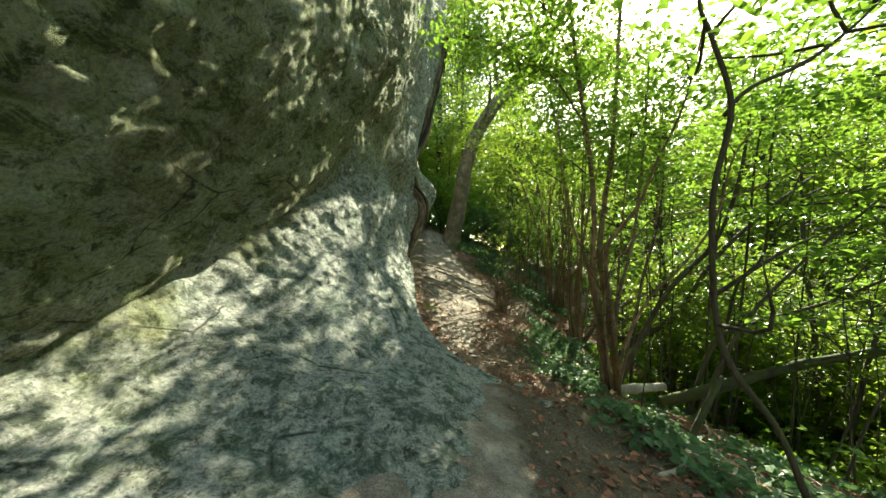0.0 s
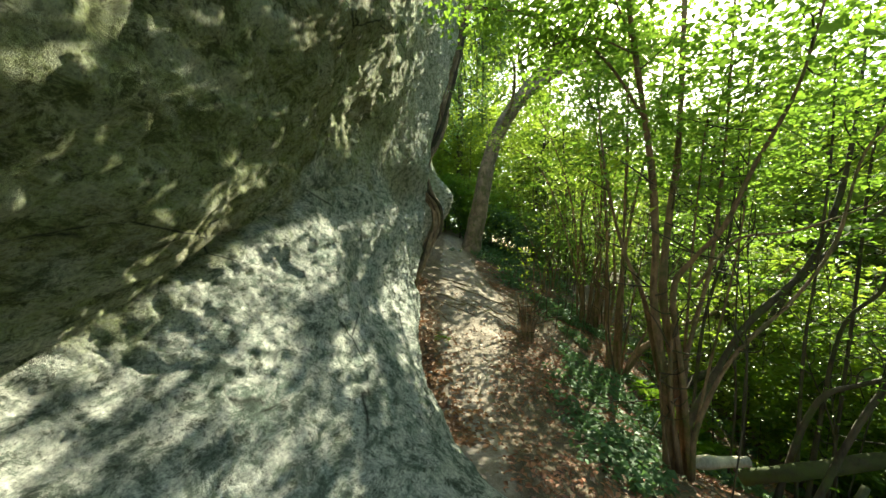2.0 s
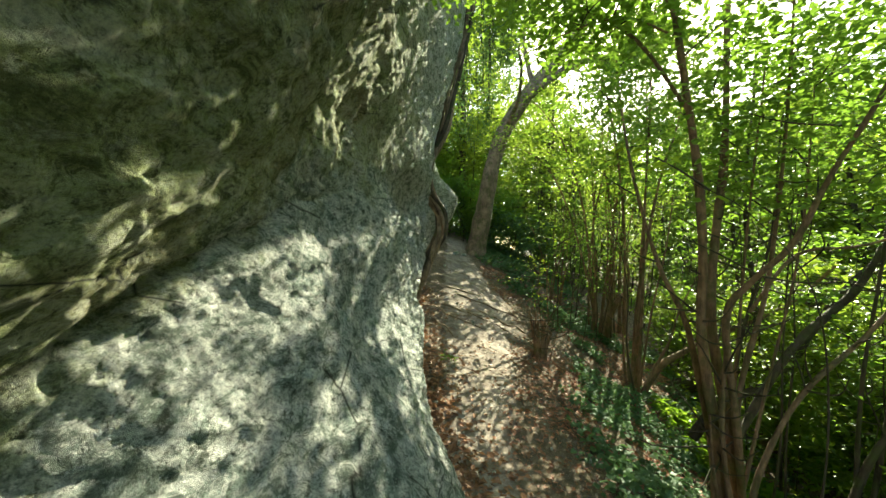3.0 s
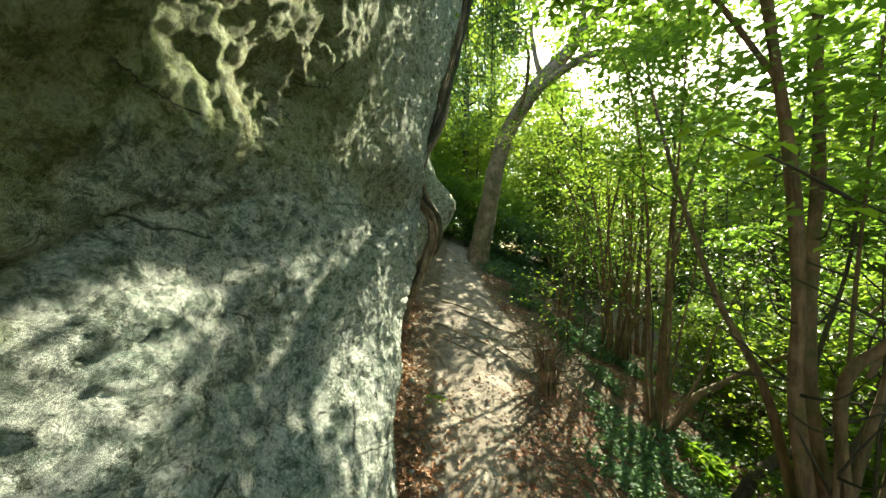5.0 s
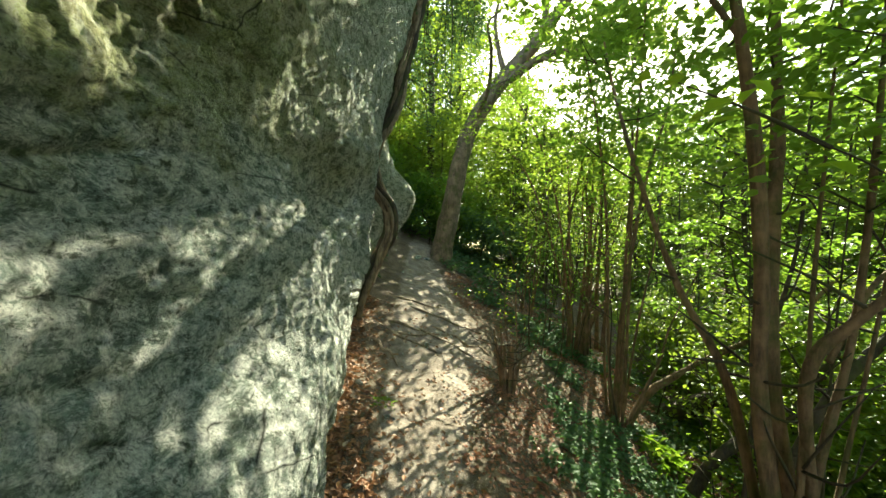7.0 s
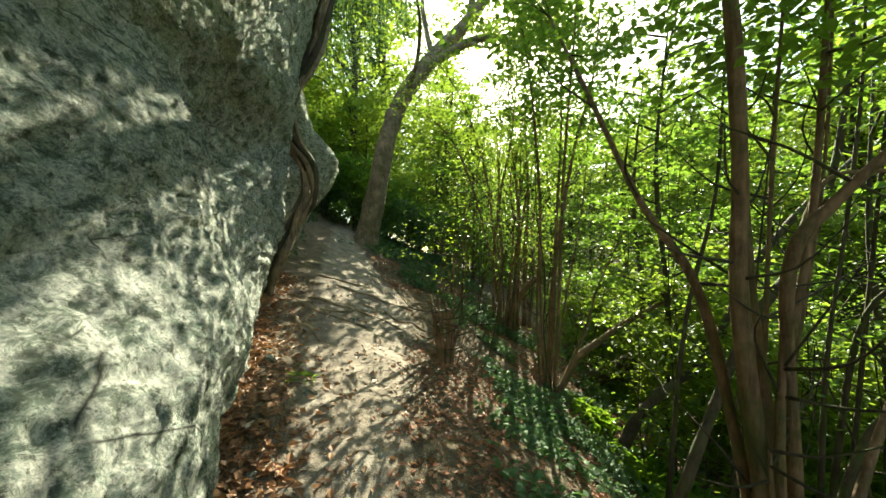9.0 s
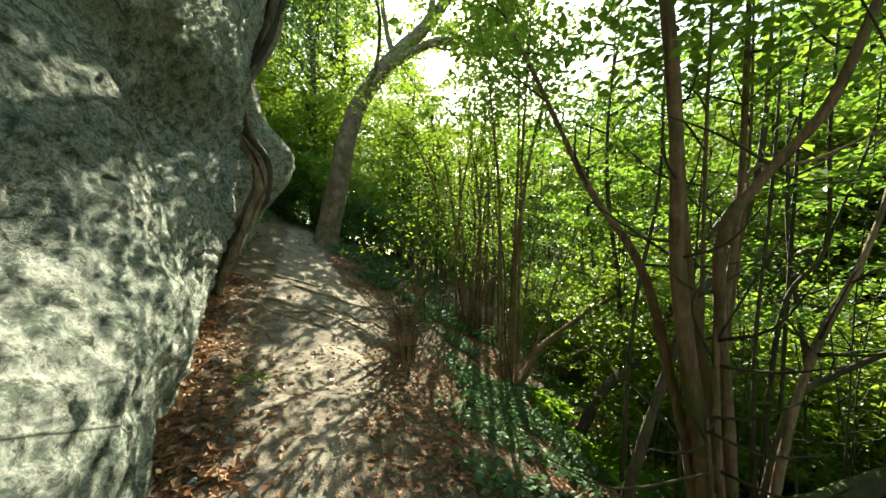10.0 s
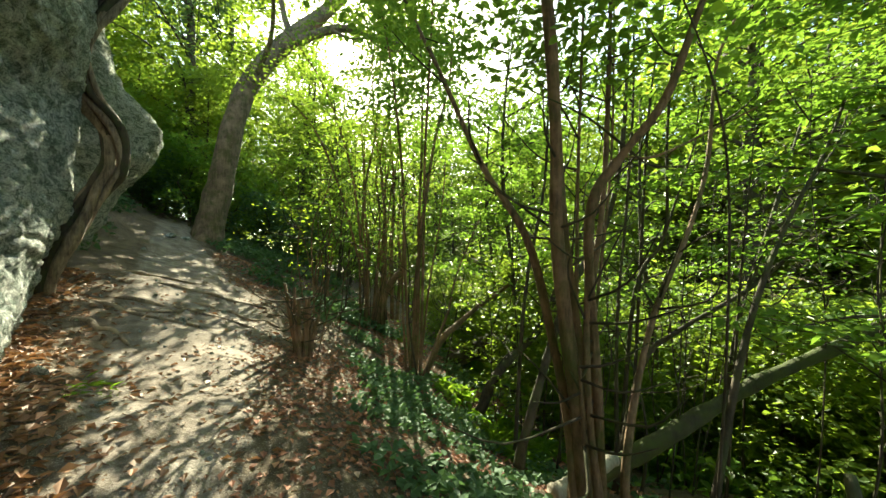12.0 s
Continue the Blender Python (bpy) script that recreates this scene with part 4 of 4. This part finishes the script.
# dead sticks lying about on the slope below the path
rng = np.random.default_rng(511)
for k in range(34):
    x, y = rng.uniform(1.5, 4.8), rng.uniform(2.6, 7.2)
    turn, length = rng.uniform(0, math.pi), rng.uniform(0.35, 1.3)
    s = np.linspace(-0.5, 0.5, 5)
    sx, sy = x + s * length * math.cos(turn) + rng.normal(0, 0.025, 5), y + s * length * math.sin(turn) + rng.normal(0, 0.025, 5)
    r = rng.uniform(0.008, 0.022)
    tilt = rng.uniform(0, 0.16) * (s + 0.5)
    line = [(a, b, float(land(a, b)) + r * 0.5 + c) for a, b, c in zip(sx, sy, tilt)]
    tagged(lone_limb("dead_stick", line, np.linspace(r, r * 0.5, 5), (DEAD_WOOD, DARK_BARK, ROOT_BARK)[k % 3], "thin dead stick lying on the leafy slope", "branch", 700 + k, 6), group="dead sticks on the slope")

# slim dark stems leaning out over the hollow
for k, line in enumerate((
    [(3.9, 5.6), (4.6, 5.5, 0.3), (5.5, 5.4, 1.4), (6.6, 5.2, 2.5), (7.6, 5.0, 3.9)],
    [(4.3, 8.2), (4.5, 8.1, 0.6), (4.9, 8.0, 2.4), (5.0, 7.9, 4.4), (5.4, 7.8, 6.4)],
)):
    first = line[0]
    line = [foot(*first)] + line[1:]
    clump("leaning_sapling", line[0], "slim dark bare stem leaning out over the hollow", [(line, 0.046 - 0.004 * k, 0.012)], DARK_BARK, 731 + k, 110, 0.09, 2.4, LEAF, 0.3, 9, "tree", 8)

# ---- roots ----
ivy_stem = thing("ivy_trunk", (-1.3, 10.95, 0.6), "thick twisted brown ivy trunk climbing the rock edge", "climbing plant")
spine = np.array([(-1.42, 10.9, 0.35), (-1.34, 10.92, 0.76), (-1.28, 10.95, 1.15), (-1.04, 10.97, 1.74), (-0.8, 11.0, 2.24), (-0.6, 11.02, 2.65), (-0.66, 11.0, 3.15), (-0.93, 10.95, 3.68), (-0.97, 10.98, 4.38), (-0.6, 11.1, 5.31), (-0.45, 11.2, 6.16), (-0.15, 11.3, 7.5), (0.15, 11.4, 9.0)])
for k in range(9):
    r = np.random.default_rng(60 + k)
    twist = np.stack([0.12 * np.sin(np.arange(13) * 0.55 + k * 1.05), 0.06 * np.cos(np.arange(13) * 0.7 + k * 1.05), np.zeros(13)], 1) + r.normal(0, 0.02, (13, 3))
    # every third strand in dark bark: shade of the crevices put into the colour
    part("strand", limb_mesh("strand", spine + twist + np.array([-0.05, 0, 0]), np.linspace(0.075, 0.048, 13) * r.uniform(0.45, 1.0), (ROOT_BARK, ROOT_BARK, DARK_BARK)[k % 3], 9, 9, 0.5, 60 + k), ivy_stem)

rng = np.random.default_rng(77)
for k, (x0, y0, x1, y1) in enumerate([(-0.75, 11.3, 1.2, 10.7), (-0.6, 10.6, 0.9, 11.4), (-0.9, 10.9, 0.5, 10.2), (-0.3, 12.2, 1.5, 11.9), (-0.9, 10.3, -0.2, 9.4), (0.2, 11.6, 1.6, 11.0), (-0.8, 12.6, 0.6, 12.9)]):
    s = np.linspace(0, 1, 8)
    x = x0 + (x1 - x0) * s + rng.normal(0, 0.05, 8)
    y = y0 + (y1 - y0) * s + rng.normal(0, 0.07, 8)
    line = [(a, b, float(land(a, b)) + 0.004 - 0.05 * (i in (0, 7)) + 0.012 * math.sin(2.3 * i)) for i, (a, b) in enumerate(zip(x, y))]
    tagged(lone_limb("tree_root", line, np.linspace(0.045, 0.018, 8), ROOT_BARK, "bare brown root crossing the trodden path", "root", 90 + k, 7), group="roots across the path")


# ---- hanging ivy above the bend ----
def hanging_ivy():
    r = np.random.default_rng(101)
    plant = thing("hanging_ivy", (0.0, 12.4, 9.0), "dark green ivy hanging in curtains from the rock", "climbing plant")
    places = []
    for k in range(34):
        x, y = r.uniform(-0.9, 1.3), r.uniform(11.3, 13.2)
        low = 4.8 + 1.0 * max(0, x) + r.uniform(0, 2.2)
        s = np.linspace(9.8, low, 6)
        line = np.stack([x + r.normal(0, 0.06, 6), y + r.normal(0, 0.06, 6), s], 1)
        part("tendril", limb_mesh("tendril", line, np.linspace(0.015, 0.005, 6), DARK_BARK, 4, 3), plant)
        places += list(curve(line, 6))
    part("leaves", foliage("leaves", places, 9000, 0.16, 0.085, r, IVY, 0.9, 1.0), plant)


hanging_ivy()

# ---- what covers the ground ----
def strewn(count, low, high, chance, rng):
    """Random places on the land, kept by a chance that depends on the place."""
    p = rng.uniform(low, high, (count * 6, 2))
    p = p[rng.random(len(p)) < chance(p[:, 0], p[:, 1])][:count]
    return np.column_stack([p, land(p[:, 0], p[:, 1])])


def cover(name, places, size, rng, material, label, category, tilt=0.4, width=0.62, height=(0.005, 0.03), full=False, fold=0.3):
    places = places + np.column_stack([np.zeros((len(places), 2)), rng.uniform(*height, len(places))])
    data = mesh_from(name, *leaf_arrays(places, size, rng, tilt, width, fold, full), material, smooth=False)
    return tagged(new(name, data), label, category, kind="stuff")


def patchy(x, y, scale, seed, low=-0.1):
    return np.clip((wobble(x, y, 0, scale, 3, seed) - low) * 3, 0, 1)


def foot_line(y):
    return table(y, [3, 5.5, 7.2, 8.5, 10, 11, 14], [0.2, -0.2, -0.7, -1.0, -1.4, -1.5, -1.6])


rng = np.random.default_rng(201)
cover("leaf_litter", strewn(17000, (-1.7, 5.0), (1.0, 12.0), lambda x, y: np.exp(-np.clip(x - foot_line(y), 0, 9) / 0.26) * 0.9 + 0.006, rng), 0.09, rng, LITTER, "rust-brown dry leaves heaped at the rock foot", "leaf litter", 0.35, height=(0.001, 0.014))
cover("leaf_litter", strewn(27000, (0.5, 0.5), (6.0, 17.0), lambda x, y: np.clip(1 - path_wear(x, y) * 1.0, 0.05, 1) * (0.25 + 0.75 * patchy(x, y, 1.3, 7)), rng), 0.07, rng, LITTER, "brown fallen leaves scattered over the slope", "leaf litter", 0.3, height=(0.002, 0.014))
cover("leaf_litter", strewn(2600, (-1.0, 4.5), (1.5, 16.0), lambda x, y: 0.4 * patchy(x, y, 2.0, 3, 0.0) + 0.08, rng), 0.038, rng, LITTER, "few crumbled leaves on the bare path", "leaf litter", 0.15, height=(0.001, 0.006))


def slope_edge(y):
    return table(y, [-5, 4, 7, 9.5, 11, 13, 16, 30], [1.3, 1.3, 1.35, 1.9, 2.2, 2.3, 1.4, 0.8])


cover("ground_ivy", strewn(15000, (1.2, 1.0), (6.5, 15.0), lambda x, y: np.clip((x - slope_edge(y)) / 0.5, 0, 1) * patchy(x, y, 1.5, 19, -0.02), rng), 0.085, rng, IVY, "blue-green ivy carpeting the slope", "ground cover", 0.5, 0.85, (0.02, 0.14), True)
cover("ground_ivy", strewn(9000, (-2.6, 13.0), (5.0, 24.0), lambda x, y: np.clip((np.abs(x - table(y, [13, 18, 24], [0.3, -0.6, -1.2])) - table(y, [13, 18, 24], [1.6, 0.8, 0.7])) / 0.4, 0, 1) * patchy(x, y, 0.9, 23, -0.4), rng), 0.12, rng, IVY, "green herbs and ivy beside the path", "ground cover", 0.5, 0.85, (0.03, 0.25), True)
cover("valley_undergrowth", strewn(26000, (4.0, -4.0), (20.0, 26.0), lambda x, y: np.clip((x - 5.6 - 0.1 * np.clip(y - 8, 0, 20)) / 1.6, 0.03, 1) * patchy(x, y, 0.5, 29, -0.5), rng), 0.17, rng, LEAF, "green undergrowth of herbs on the valley side", "undergrowth", 0.55, 0.5, (0.03, 0.6))
cover("grass", strewn(18000, (2.0, 1.0), (9.5, 13.0), lambda x, y: patchy(x, y, 0.6, 37, 0.0) * np.clip((x - table(y, [1, 5, 7, 13], [5.5, 5.2, 4.0, 4.2])) / 0.8, 0, 1), rng), 0.30, rng, GRASS, "bright green drooping grass in the hollow", "grass", 0.8, 0.10, (0.02, 0.15))

# one tuft of grass at the rock foot
rng = np.random.default_rng(210)
spot = np.column_stack([rng.normal(-0.35, 0.09, 130), rng.normal(8.35, 0.12, 130)])
blades = leaf_arrays(np.column_stack([spot, land(spot[:, 0], spot[:, 1])]), 0.10, rng, 0.9, 0.14)
tuft = thing("grass_tuft", (-0.35, 8.35, float(land(-0.35, 8.35))), "small bright green tuft of grass on the path", "grass")
part("blades", mesh_from("blades", *blades, GRASS, smooth=False), tuft)

# small stones on the path
rng = np.random.default_rng(303)
block = bmesh.new()
bmesh.ops.create_icosphere(block, subdivisions=1, radius=1)
for v in block.verts:
    v.co *= 1 + 0.25 * noise.noise(v.co * 2.3)
stone = bpy.data.meshes.new("stone")
block.to_mesh(stone)
stone.materials.append(ROCK)
for x, y, z in strewn(90, (-0.9, 4.8), (2.2, 17), lambda x, y: 0.2 + 0.8 * patchy(x, y, 1.2, 51), rng):
    s = float(rng.gamma(2.0, 0.009)) + 0.012
    ob = new("stone", stone)
    ob.matrix_basis = pose(x, y, z + s * 0.1, *rng.uniform(0, 360, 3)) @ Matrix.Diagonal((s, s * 0.8, s * 0.55, 1))
    tagged(ob, "small pale limestone pebble on the path", "stone", "pebbles on the path")
for x, y, s in ((-0.55, 17.2, 0.16), (-0.2, 17.5, 0.12), (0.9, 3.1, 0.06), (0.75, 3.5, 0.05)):
    ob = new("rock", stone)
    ob.matrix_basis = pose(x, y, float(land(x, y)) + s * 0.15, 20, 10, 200 * x) @ Matrix.Diagonal((s * 1.3, s, s * 0.6, 1))
    tagged(ob, "rough grey limestone rock half sunk in earth", "rock", "rocks by the path")
